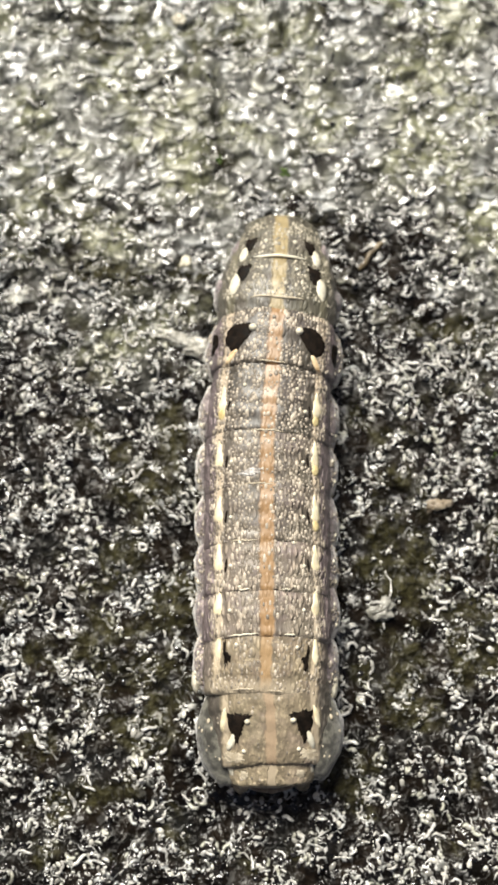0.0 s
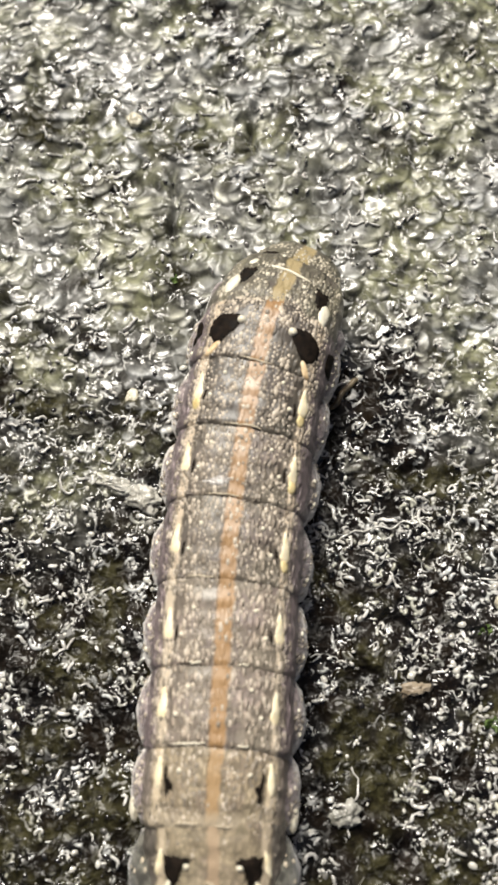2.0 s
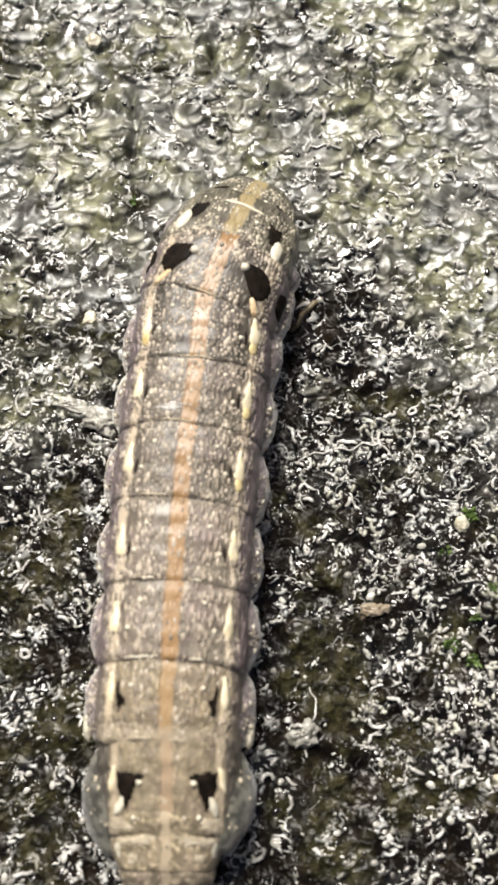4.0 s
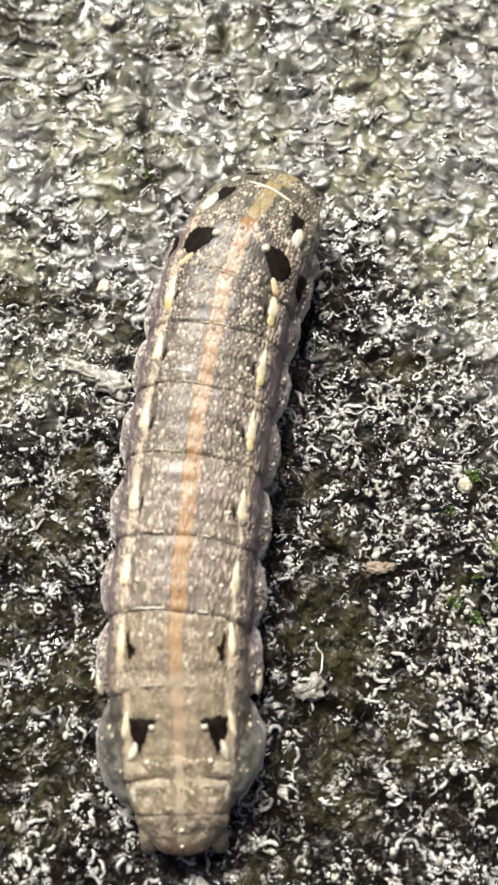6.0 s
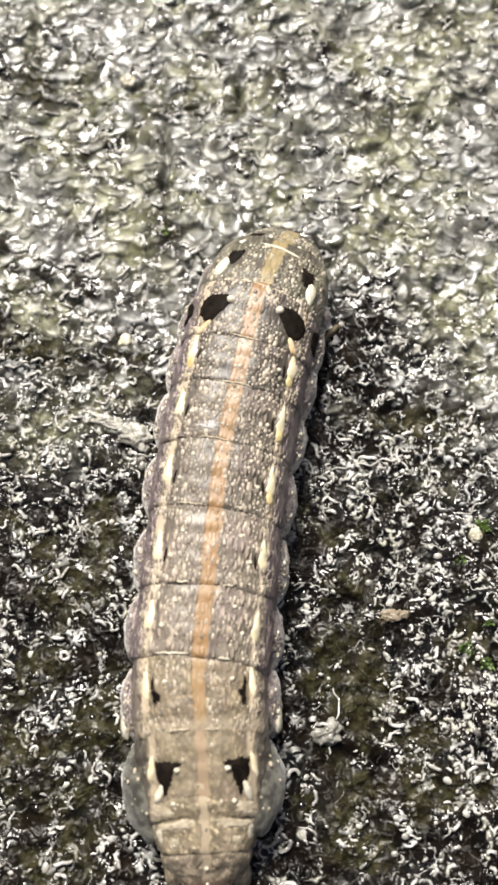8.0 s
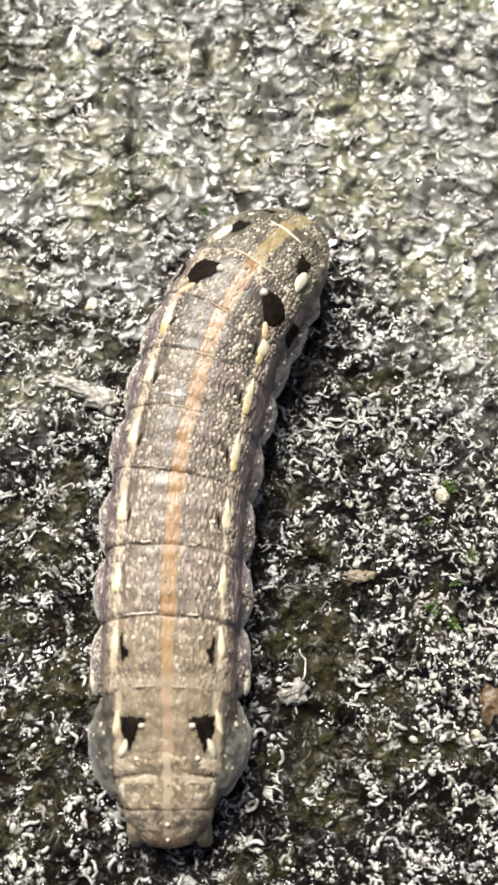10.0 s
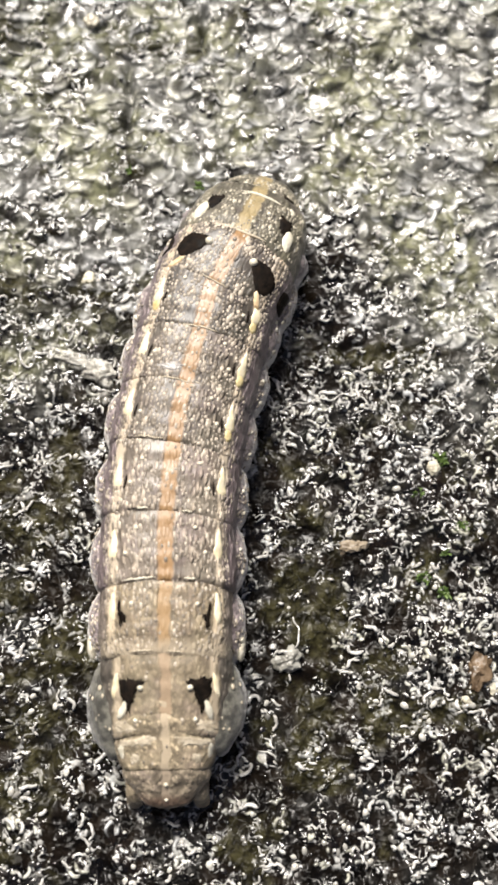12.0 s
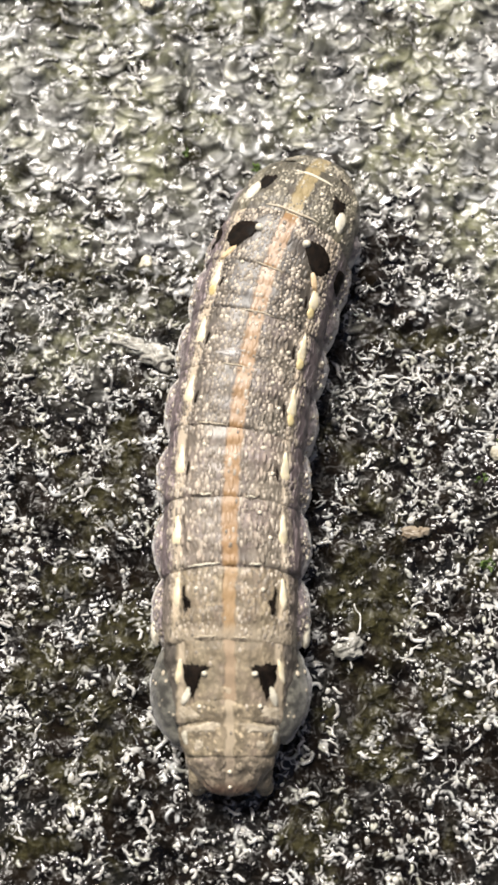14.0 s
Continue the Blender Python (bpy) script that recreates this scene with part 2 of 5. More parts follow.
SKIN_MID = skin_material("caterpillar_middle_skin", (0.218, 0.182, 0.14), (0.325, 0.19, 0.083), (0.66, 0.54, 0.4), (0.24, 0.188, 0.19), 0.41, bead=0.27, long=0.42, beaded=0.95)
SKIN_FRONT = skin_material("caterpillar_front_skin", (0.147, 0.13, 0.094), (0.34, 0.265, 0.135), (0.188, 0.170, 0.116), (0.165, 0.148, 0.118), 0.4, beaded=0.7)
SKIN_REAR = skin_material("caterpillar_rear_skin", (0.34, 0.274, 0.183), (0.37, 0.242, 0.122), (0.62, 0.51, 0.36), (0.262, 0.215, 0.18), 0.3, 0.8, bead=0.24, long=0.4, beaded=0.5, mottle=0.6, end=(0.35, 1.1, (0.42, 0.35, 0.255)), coat=0.3)
SKIN_LAST = skin_material("caterpillar_last_ring_skin", (0.336, 0.273, 0.184), (0.392, 0.288, 0.19), (0.505, 0.417, 0.3), (0.151, 0.131, 0.108), 0.26, 0.6, 2.5, bead=0.24, beaded=0.3, mottle=0.55, coat=0.3)
SKIN_TAIL = skin_material("caterpillar_tail_skin", (0.435, 0.354, 0.238), (0.52, 0.425, 0.3), (0.586, 0.495, 0.37), (0.36, 0.3, 0.22), 0.22, 0.6, beaded=0.3, mottle=0.95, coat=0.3)
SKIN_ANAL = skin_material("caterpillar_anal_skin", (0.45, 0.37, 0.265), (0.48, 0.385, 0.28), (0.424, 0.335, 0.24), (0.40, 0.31, 0.225), 0.22, 0.9, beaded=0.3, mottle=0.95, end=(0.05, 0.7, (0.12, 0.07, 0.048)), coat=0.35)
GRANULE = granule_material("skin_granule", (0.205, 0.173, 0.135), (0.54, 0.464, 0.37))
GRANULE_FRONT = granule_material("fore_skin_granule", (0.19, 0.17, 0.126), (0.5, 0.448, 0.35))
FOLD = fold_material("flank_fold_skin", (0.135, 0.106, 0.108), (0.41, 0.335, 0.325), 0.26, 0.16, 0.36)
LOBE = fold_material("tail_lobe_skin", (0.05, 0.047, 0.039), (0.19, 0.182, 0.148), 0.5, 0.08, 0.2, 2.7)
BLACK = plain_material("black_velvet_spot", (0.004, 0.003, 0.002), (0.017, 0.0115, 0.008), 0.3, 0.7, 0.02, 0.12)
YELLOW = plain_material("yellow_dash", (0.84, 0.71, 0.44), (0.9, 0.82, 0.62), 0.3, 0.4, 0.02)
GOLD = plain_material("golden_dash_end", (0.64, 0.49, 0.21), (0.8, 0.67, 0.36), 0.3, 0.4, 0.02)
CREAM = plain_material("cream_fold", (0.40, 0.335, 0.24), (0.62, 0.54, 0.41), 0.35, 0.4, 0.06)
GLINT = plain_material("painted_glint_skin", (0.3, 0.27, 0.245), (0.66, 0.63, 0.6), 0.24, 0.28, 0.08, 0.7)
IVORY = plain_material("ivory_dot", (0.66, 0.6, 0.46), (0.82, 0.77, 0.63), 0.3, 0.35, 0.02)
HORN = plain_material("brown_horn", (0.10, 0.05, 0.025), (0.24, 0.14, 0.07), 0.5, 0.25, 0.02)
FLESH = plain_material("leg_flesh", (0.32, 0.24, 0.17), (0.5, 0.4, 0.3), 0.4, 0.4, 0.03)


# ---- mesh helpers ----
def mesh_object(name, verts, faces, material, parent=None, label="", smooth=True):
    me = bpy.data.meshes.new(name)
    me.from_pydata([tuple(float(c) * MM for c in v) for v in verts], [], faces)
    me.materials.append(material)
    if smooth:
        me.polygons.foreach_set("use_smooth", [True] * len(me.polygons))
    me.update()
    ob = new(name, me)
    if parent is not None:
        ob.parent = parent
    return tagged(ob, label) if label else ob


def tube(path, radii, sides=8):
    """Vertices and faces of a closed tube along a path."""
    verts, faces = [], []
    for i, (p, r) in enumerate(zip(path, radii)):
        a, b = Vector(path[max(0, i - 1)]), Vector(path[min(len(path) - 1, i + 1)])
        q = (b - a).to_track_quat("Z", "Y")
        for k in range(sides):
            w = 2 * pi * k / sides
            verts.append(Vector(p) + q @ Vector((r * cos(w), r * sin(w), 0)))
    for i in range(len(path) - 1):
        for k in range(sides):
            a, b = i * sides + k, i * sides + (k + 1) % sides
            faces.append((a, b, b + sides, a + sides))
    faces.append(tuple(range(sides - 1, -1, -1)))
    faces.append(tuple((len(path) - 1) * sides + k for k in range(sides)))
    return verts, faces


def dome(at, normal, radius, height, sides=6, stretch=1.0, along=None):
    """A small rounded wart: two rings and a top."""
    n = Vector(normal).normalized()
    u = Vector(along or (0, 1, 0))
    u = (u - n * u.dot(n)).normalized()
    v = n.cross(u)
    verts, faces = [], []
    for ring, (rr, hh) in enumerate(((1.0, -0.25), (0.75, 0.6))):
        for k in range(sides):
            w = 2 * pi * k / sides
            verts.append(Vector(at) + (u * cos(w) * stretch + v * sin(w)) * radius * rr + n * height * hh)
    verts.append(Vector(at) + n * height)
    for k in range(sides):
        j = (k + 1) % sides
        faces.append((k, j, sides + j, sides + k))
        faces.append((sides + k, sides + j, 2 * sides))
    return verts, faces


def joined(pieces):
    verts, faces = [], []
    for v, f in pieces:
        base = len(verts)
        verts.extend(v)
        faces.extend(tuple(i + base for i in face) for face in f)
    return verts, faces


# ---- ground: one wet, gritty sheet, finely uneven where the camera is near ----
STEP = 0.055
X0, X1, Y0, Y1 = -19.0, 21.0, -30.5, 35.0


def axis(low, high):
    core = list(np.arange(low, high + STEP / 2, STEP))
    out, gap = [], STEP
    far = 0.0
    while far < 400000.0:
        gap *= 1.45
        far += gap
        out.append(far)
    return np.array([low - d for d in reversed(out)] + core + [core[-1] + d for d in out]), len(out), len(core)


def band(rng, ny, nx, size, width=0.5, wide=1.0):
    """Smooth random relief whose lumps repeat after about that many millimetres; mean 0, spread 1."""
    fy, fx = np.fft.fftfreq(ny, STEP)[:, None], np.fft.rfftfreq(nx, STEP)[None]
    f = np.hypot(fx * wide, fy) * size
    spectrum = np.fft.rfft2(rng.standard_normal((ny, nx))) * np.exp(-(np.log(f + 1e-9) ** 2) / (2 * width**2))
    n = np.fft.irfft2(spectrum, s=(ny, nx))
    return n / n.std()


# olive, less glistening patches: x, y, half length across and along, strength
ALGAE_AND_SHADE = (
    (9.5, 2.8, 5.0, 0.9, 1.0), (-11.0, 6.9, 4.0, 1.2, 0.9), (-4.8, 14.4, 0.9, 0.8, 1.0), (-11.0, -10.4, 2.5, 2.2, 0.8),
    (3.9, -9.4, 1.6, 1.6, 0.8), (10.7, -17.0, 4.0, 1.4, 1.0), (11.8, -9.6, 1.8, 2.0, 0.9), (8.2, 22.0, 4.0, 2.2, 0.4),
    (1.6, 25.5, 1.2, 2.5, 0.9), (11.0, 29.0, 4.0, 3.0, 0.5), (-8.8, -5.5, 3.2, 3.5, 0.65), (4.6, -6.0, 1.6, 3.5, 0.7), (-7.5, -13.0, 2.6, 3.5, 0.85), (-10.0, -20.0, 4.0, 2.0, 0.7), (3.5, -17.5, 2.5, 2.0, 0.6), (-12.0, 23.5, 3.0, 2.0, 0.8), (-5.6, 22.4, 3.0, 1.0, 0.7), (12.5, -4.0, 1.5, 1.4, 0.7),
    (-9.0, -16.5, 3.0, 1.5, 0.6), (-10.5, 14.0, 2.5, 0.9, 0.5), (8.0, 8.5, 2.0, 1.5, 0.5), (6.5, -20.5, 3.0, 1.0, 0.5),
    # the first here also paints in shade on the body's right side
    (5.2, -12.0, 2.3, 4.5, 0.85), (6.0, -17.0, 3.2, 4.0, 0.75), (-8.5, -18.0, 3.5, 3.5, 0.6), (-8.0, -1.5, 2.0, 3.0, 0.5), (2.5, -23.0, 4.0, 2.0, 0.6), (-13.0, -14.0, 2.5, 4.0, 0.7), (-13.0, -20.0, 5.0, 8.0, 0.5),
)


def beads(rng, ny, nx, ys, xs, count, low, high, steep, share, oval=1.8):
    """Rounded grains and droplets pressed into the ground; share(y) says how many there are along it."""
    out = np.zeros((ny, nx))
    for _ in range(count):
        cx, cy, pick = rng.uniform(X0, X1), rng.uniform(Y0, Y1), rng.random()
        r, long, a, h = low + (high - low) * rng.random() ** 2, rng.uniform(1.0, oval), rng.uniform(0, pi), steep * rng.uniform(0.6, 1.15)
        if pick > share(cy):
            continue
        n = int(r * long / STEP) + 2
        i, j = int((cy - Y0) / STEP), int((cx - X0) / STEP)
        i0, i1, j0, j1 = max(0, i - n), min(ny, i + n + 1), max(0, j - n), min(nx, j + n + 1)
        if i0 >= i1 or j0 >= j1:
            continue
        dx, dy = xs[None, j0:j1] - cx, ys[i0:i1, None] - cy
        u, v = (dx * cos(a) + dy * sin(a)) / (r * long), (dy * cos(a) - dx * sin(a)) / r
        cap = h * r * np.clip(1 - u * u - v * v, 0, 1) ** 0.85
        np.maximum(out[i0:i1, j0:j1], cap, out=out[i0:i1, j0:j1])
    return out


def curls(rng, ny, nx, ys, xs, count, low, high, tall, wide=0.085):
    """Short curved crests in the relief, shaped to give curled white glints."""
    out = np.zeros((ny, nx))
    for _ in range(count):
        cx, cy, r, a, half = rng.uniform(X0, X1), rng.uniform(Y0, Y1), rng.uniform(low, high), rng.uniform(-pi, pi), rng.uniform(0.5, 1.6)
        n = int((r + 0.25) / STEP) + 1
        i, j = int((cy - Y0) / STEP), int((cx - X0) / STEP)
        i0, i1, j0, j1 = max(0, i - n), min(ny, i + n + 1), max(0, j - n), min(nx, j + n + 1)
        dx, dy = xs[None, j0:j1] - cx, ys[i0:i1, None] - cy
        away = np.abs((np.arctan2(dy, dx) - a + pi) % (2 * pi) - pi)
        crest = tall * np.exp(-(((np.hypot(dx, dy) - r) / wide) ** 2)) * np.clip((half - away) / 0.5, 0, 1)
        np.maximum(out[i0:i1, j0:j1], crest, out=out[i0:i1, j0:j1])
    return out


def scales(rng, ny, nx, ys, xs, count, low, high, steep, facing, share):
    """Overlapping scales: each rises towards its free edge and breaks off there. Returns the relief and the white
    painted on those edges as glints.
    """
    out, edge_glint = np.zeros((ny, nx)), np.zeros((ny, nx))
    for _ in range(count):
        cx, cy, pick = rng.uniform(X0, X1), rng.uniform(Y0, Y1), rng.random()
        r, oval, a, bright = low + (high - low) * rng.random() ** 1.6, rng.uniform(0.8, 1.7), facing + rng.normal(0, 0.55), rng.uniform(0.25, 1.0) ** 1.3
        if pick > share(cy):
            continue
        n = int(r * oval / STEP) + 2
        i, j = int((cy - Y0) / STEP), int((cx - X0) / STEP)
        i0, i1, j0, j1 = max(0, i - n), min(ny, i + n + 1), max(0, j - n), min(nx, j + n + 1)
        if i0 >= i1 or j0 >= j1:
            continue
        dx, dy = xs[None, j0:j1] - cx, ys[i0:i1, None] - cy
        u, v = (dx * cos(a) + dy * sin(a)) / r, (dy * cos(a) - dx * sin(a)) / (r * oval)
        inside = np.clip((1 - np.hypot(u, v)) / 0.3, 0, 1)
        rise = inside * np.clip(0.5 + 0.5 * u, 0, 1) ** 1.5
        np.maximum(out[i0:i1, j0:j1], steep * r * rise, out=out[i0:i1, j0:j1])
        np.maximum(edge_glint[i0:i1, j0:j1], bright * rise, out=edge_glint[i0:i1, j0:j1])
    return out, edge_glint


def ground_relief(ny, nx, ys, xs):
    rng = np.random.default_rng(7)
    grit, worm, vein, lump, swell = band(rng, ny, nx, 0.7), band(rng, ny, nx, 1.3), band(rng, ny, nx, 2.3), band(rng, ny, nx, 2.6), band(rng, ny, nx, 12, 0.7)
    patch = band(rng, ny, nx, 6, 0.6)
    x, y = xs[None], ys[:, None]
    # the relief grows coarser and rounder away from the tail
    far = np.clip((y - 3) / 14, 0, 1) ** 2 * (3 - 2 * np.clip((y - 3) / 14, 0, 1))
    grit = grit * (1 - far) + 1.6 * far * band(rng, ny, nx, 1.3, 0.4, 1.7)
    worm = worm * np.sqrt(1 - far) + np.sqrt(far) * band(rng, ny, nx, 2.2, 0.5, 1.5)
    algae = np.zeros((ny, nx))
    for ax, ay, rx, ry, amount in ALGAE_AND_SHADE:
        algae = np.maximum(algae, amount * np.exp(-(((x - ax) / rx) ** 2) - ((y - ay) / ry) ** 2))
    algae = np.clip(algae + 0.2 * patch, 0, 1)
    rough = (0.8 + 0.3 * np.tanh(patch)) * (1 - 0.35 * algae) * (1 - 0.2 * far)
    # lowered right of the body's front to deepen its shadow there
    wet = np.clip(0.5 + 0.4 * np.exp(-(((x + 9.5) / 4.5) ** 2) - ((y - 2.5) / 4) ** 2) - 0.5 * np.exp(-(((x - 4.4) / 2.2) ** 2) - ((y - 6) / 4) ** 2) + 0.3 * np.exp(-(((x - 5.2) / 1.6) ** 2) - ((y + 2) / 3) ** 2) + 0.6 * np.exp(-(((x - 12) / 3.5) ** 2) - ((y + 7) / 11) ** 2) - 0.75 * np.exp(-(((x - 4.8) / 2.6) ** 2) - ((y + 13) / 6.5) ** 2) + 0.42 * band(rng, ny, nx, 5.0, 0.45, 0.6) + 0.42 * band(rng, ny, nx, 1.8, 0.4) - 0.35 * algae + 0.3 * np.clip((y + 3) / 12, 0, 1), 0, 1)
    near = np.clip(1 - (y - 1) / 11, 0, 1)
    h = (0.06 * np.exp(-((worm / 0.26) ** 2)) + 0.09 * np.exp(-((vein / 0.16) ** 2)) + 0.008 * grit) * rough * (0.12 + 0.88 * near) + 0.07 * lump + 0.14 * swell
    h = h + (0.3 + 0.7 * wet) * beads(rng, ny, nx, ys, xs, 11000, 0.17, 0.5, 0.58, lambda v: 1 - 0.93 * min(1.0, max(0.0, (v - 1) / 11)))
    h = h + beads(rng, ny, nx, ys, xs, 2600, 0.34, 0.95, 0.3, lambda v: 0.03 + 0.97 * min(1.0, max(0.0, (v - 0) / 9)) ** 1.5, 1.3)
    # the body's shadow painted in: less white beside its front and down its right
    body_shade = np.clip(0.65 * np.exp(-(((x - 5.4) / 2.8) ** 2) - ((y - 7.5) / 4.5) ** 2) + 0.28 * np.exp(-(((x - 3.9) / 1.2) ** 2) - ((y - 2) / 14) ** 4), 0, 0.85)
    small = curls(rng, ny, nx, ys, xs, 4700, 0.15, 0.45, 0.12, 0.1) * (0.12 + 0.88 * near)
    h = h + small
    smooth = h.copy()
    for shift in (-1, 1):
        smooth += np.roll(h, shift, 0) + np.roll(h, shift, 1) + 0.5 * (np.roll(h, (shift, 1), (0, 1)) + np.roll(h, (shift, -1), (0, 1)))
    smooth /= 7
    for _ in range(2):
        smooth = (smooth * 2 + np.roll(smooth, 1, 0) + np.roll(smooth, -1, 0) + np.roll(smooth, 1, 1) + np.roll(smooth, -1, 1)) / 6
    h = h + (smooth - h) * (1 - near)
    scaly, edge_glint = scales(rng, ny, nx, ys, xs, 7500, 0.2, 0.75, 0.34, -0.4 * pi, lambda v: min(1.0, max(0.0, (v - 1) / 10)))
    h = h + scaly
    painted_glints = np.clip(0.85 * small / 0.12 * np.clip((wet - 0.2) / 0.4, 0, 1) + 1.08 * edge_glint, 0, 1) * (1 - body_shade)
    # two short cracks
    for cx, cy, length in ((-4.9, 18.5, 2.3), (-0.5, 23.6, 1.6)):
        h = h - 1.0 * np.exp(-(((x - cx - 0.12 * np.sin(y * 2.1)) / 0.22) ** 2) - ((y - cy) / length) ** 4)
    # pale tone painted for the glare on the far ground and its sides
    glare_tone = np.clip(0.8 * np.clip((y - 1) / 15, 0, 1) - 0.65 * np.exp(-(((x - 6) / 3.6) ** 2) - ((y - 7.5) / 5) ** 2) + 0.6 * np.exp(-(((x - 12) / 6) ** 2) - ((y - 26) / 8) ** 2) + 0.65 * np.exp(-(((x - 14) / 6) ** 2) - ((y - 6) / 9) ** 2) + 0.08 * np.exp(-(((x + 10) / 6) ** 2) - ((y - 16) / 5) ** 2) + 0.5 * np.exp(-(((x + 11) / 4.5) ** 2) - ((y - 2) / 5) ** 2) + 0.2 * band(rng, ny, nx, 7, 0.5) * np.clip((y - 2) / 12, 0, 1), 0, 1) * (1 - 0.8 * algae)
    return h - 0.12, algae, glare_tone, wet, painted_glints


def build_ground():
    xs, mx, nx = axis(X0, X1)
    ys, my, ny = axis(Y0, Y1)
    z = np.zeros((len(ys), len(xs)))
    core, algae, glare_tone, wet, painted_glints = ground_relief(ny, nx, ys[my : my + ny], xs[mx : mx + nx])
    z[my : my + ny, mx : mx + nx] = core
    co = np.empty((len(ys), len(xs), 3), np.float32)
    co[..., 0], co[..., 1], co[..., 2] = xs[None] * MM, ys[:, None] * MM, z * MM
    rows, cols = len(ys), len(xs)
    i = (np.arange(rows - 1)[:, None] * cols + np.arange(cols - 1)[None]).ravel()
    quads = np.stack([i, i + 1, i + cols + 1, i + cols], 1).astype(np.int32)
    me = bpy.data.meshes.new("ground")
    me.vertices.add(rows * cols)
    me.vertices.foreach_set("co", co.ravel())
    me.loops.add(quads.size)
    me.loops.foreach_set("vertex_index", quads.ravel())
    me.polygons.add(len(quads))
    me.polygons.foreach_set("loop_start", np.arange(0, quads.size, 4, dtype=np.int32))
    me.polygons.foreach_set("use_smooth", np.ones(len(quads), bool))
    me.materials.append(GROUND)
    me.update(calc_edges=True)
    for name, values in (("algae", algae), ("glare_tone", glare_tone), ("wet", wet), ("painted_glints", painted_glints)):
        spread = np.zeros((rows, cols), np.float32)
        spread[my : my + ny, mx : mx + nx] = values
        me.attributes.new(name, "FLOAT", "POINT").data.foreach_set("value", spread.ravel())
    me.validate()
    return tagged(new("ground", me), "dark wet gritty ground with olive algae patches and glistening bumps", "ground", kind="structure"), core, wet


ground, CORE, WET = build_ground()


def ground_cell(x, y):
    return min(max(int(round((y - Y0) / STEP)), 0), CORE.shape[0] - 1), min(max(int(round((x - X0) / STEP)), 0), CORE.shape[1] - 1)


def ground_z(x, y):
    return float(CORE[ground_cell(x, y)])


# ---- what lies on the ground ----
GRIT = Nodes("wet_mineral_grit", 0.14, 0.8)
GRIT = GRIT.set(color=GRIT.mix(GRIT.ramp(GRIT.island(), 0.35, 0.9), (0.012, 0.01, 0.008), (0.58, 0.56, 0.5)), coat=1.0, coat_rough=0.06)
FIBRE_AND_GLINT = plain_material("pale_fibre_and_glint", (0.34, 0.325, 0.295), (0.76, 0.74, 0.7), 0.5, 0.16, 0.02, 0.9)
PALE = plain_material("pale_stone", (0.42, 0.38, 0.28), (0.66, 0.62, 0.5), 0.3, 0.3, 0.04)
FLAKE = plain_material("weathered_flake", (0.2, 0.19, 0.16), (0.62, 0.6, 0.54), 0.6, 0.25, 0.08)
GREY = plain_material("grey_flake", (0.1, 0.096, 0.08), (0.38, 0.37, 0.33), 0.6, 0.25, 0.08)
TAN = plain_material("tan_flake", (0.17, 0.13, 0.085), (0.42, 0.35, 0.26), 0.5, 0.35, 0.05)
RUST = plain_material("rusty_flake", (0.06, 0.038, 0.02), (0.2, 0.14, 0.085), 0.4, 0.35, 0.05)
MOSS = plain_material("green_moss_leaf", (0.03, 0.052, 0.01), (0.12, 0.185, 0.045), 0.4, 0.35, 0.03)
TWIG = plain_material("brown_twig", (0.08, 0.06, 0.035), (0.22, 0.17, 0.1), 0.5, 0.3, 0.05)


def lumps(count, low, high, seed):
    """Small rounded grains strewn over the ground."""
    rng = random.Random(seed)
    pieces = []
    for _ in range(count):
        x, y = rng.uniform(-18.5, 20.5), -30 + 64 * rng.random() ** 1.35
        r = low + (high - low) * rng.random() ** 2.2
        if rng.random() > (0.1 + 1.1 * WET[ground_cell(x, y)]) * (1 - 0.75 * min(1.0, max(0.0, y / 13))):
            continue
        tilt = (rng.gauss(0, 0.25), rng.gauss(0, 0.25), 1)
        a = rng.uniform(0, 2 * pi)
        pieces.append(dome((x, y, ground_z(x, y)), tilt, r, r * rng.uniform(0.4, 0.7), 7, rng.uniform(1.0, 1.7), (cos(a), sin(a), 0)))
    return joined(pieces)


v, f = lumps(8500, 0.06, 0.2, 11)
tagged(mesh_object("grit", v, f, GRIT), "wet dark and pale mineral grit strewn over the ground", "grit", kind="stuff")


def fibres(count, seed):
    """Fine curled pale strands, added in place of white glints on the wet ground."""
    rng = random.Random(seed)
    pieces = []
    for _ in range(count):
        x, y, a = rng.uniform(-18.5, 20.5), rng.uniform(-30, 34), rng.gauss(0.1, 0.9)
        if rng.random() > (0.03 + 1.1 * WET[ground_cell(x, y)]) * (1 - 0.6 * min(1.0, max(0.0, y / 12))):
            continue
        bend, step, r = rng.gauss(0, 0.25), rng.uniform(0.08, 0.17), rng.uniform(0.055, 0.115)
        path = []
        for _ in range(rng.choice((2, 2, 3, 3, 3, 4, 5, 6, 7, 8))):
            path.append((x, y, ground_z(x, y) + r * 1.2))
            x, y, a = x + step * cos(a), y + step * sin(a), a + bend + rng.gauss(0, 0.5)
        pieces.append(tube(path, [r * (0.5 if i in (0, len(path) - 1) else 1) for i in range(len(path))], 5))
    return joined(pieces)


v, f = fibres(4400, 5)
tagged(mesh_object("fibre_litter", v, f, FIBRE_AND_GLINT), "fine pale strands standing in for white glints on the wet ground", "fibres", kind="stuff")


def pebble(x, y, rx, ry, rz, label, material, name, seed=0, turn=0.0):
    uneven = 0.42 if name == "pebble" else 0.75
    verts, faces, nu, nv = [], [], 28, 18
    base = ground_z(x, y)
    for i in range(nv + 1):
        b = pi * i / nv
        for k in range(nu):
            w = 2 * pi * k / nu
            n = Vector((sin(b) * cos(w), sin(b) * sin(w), cos(b)))
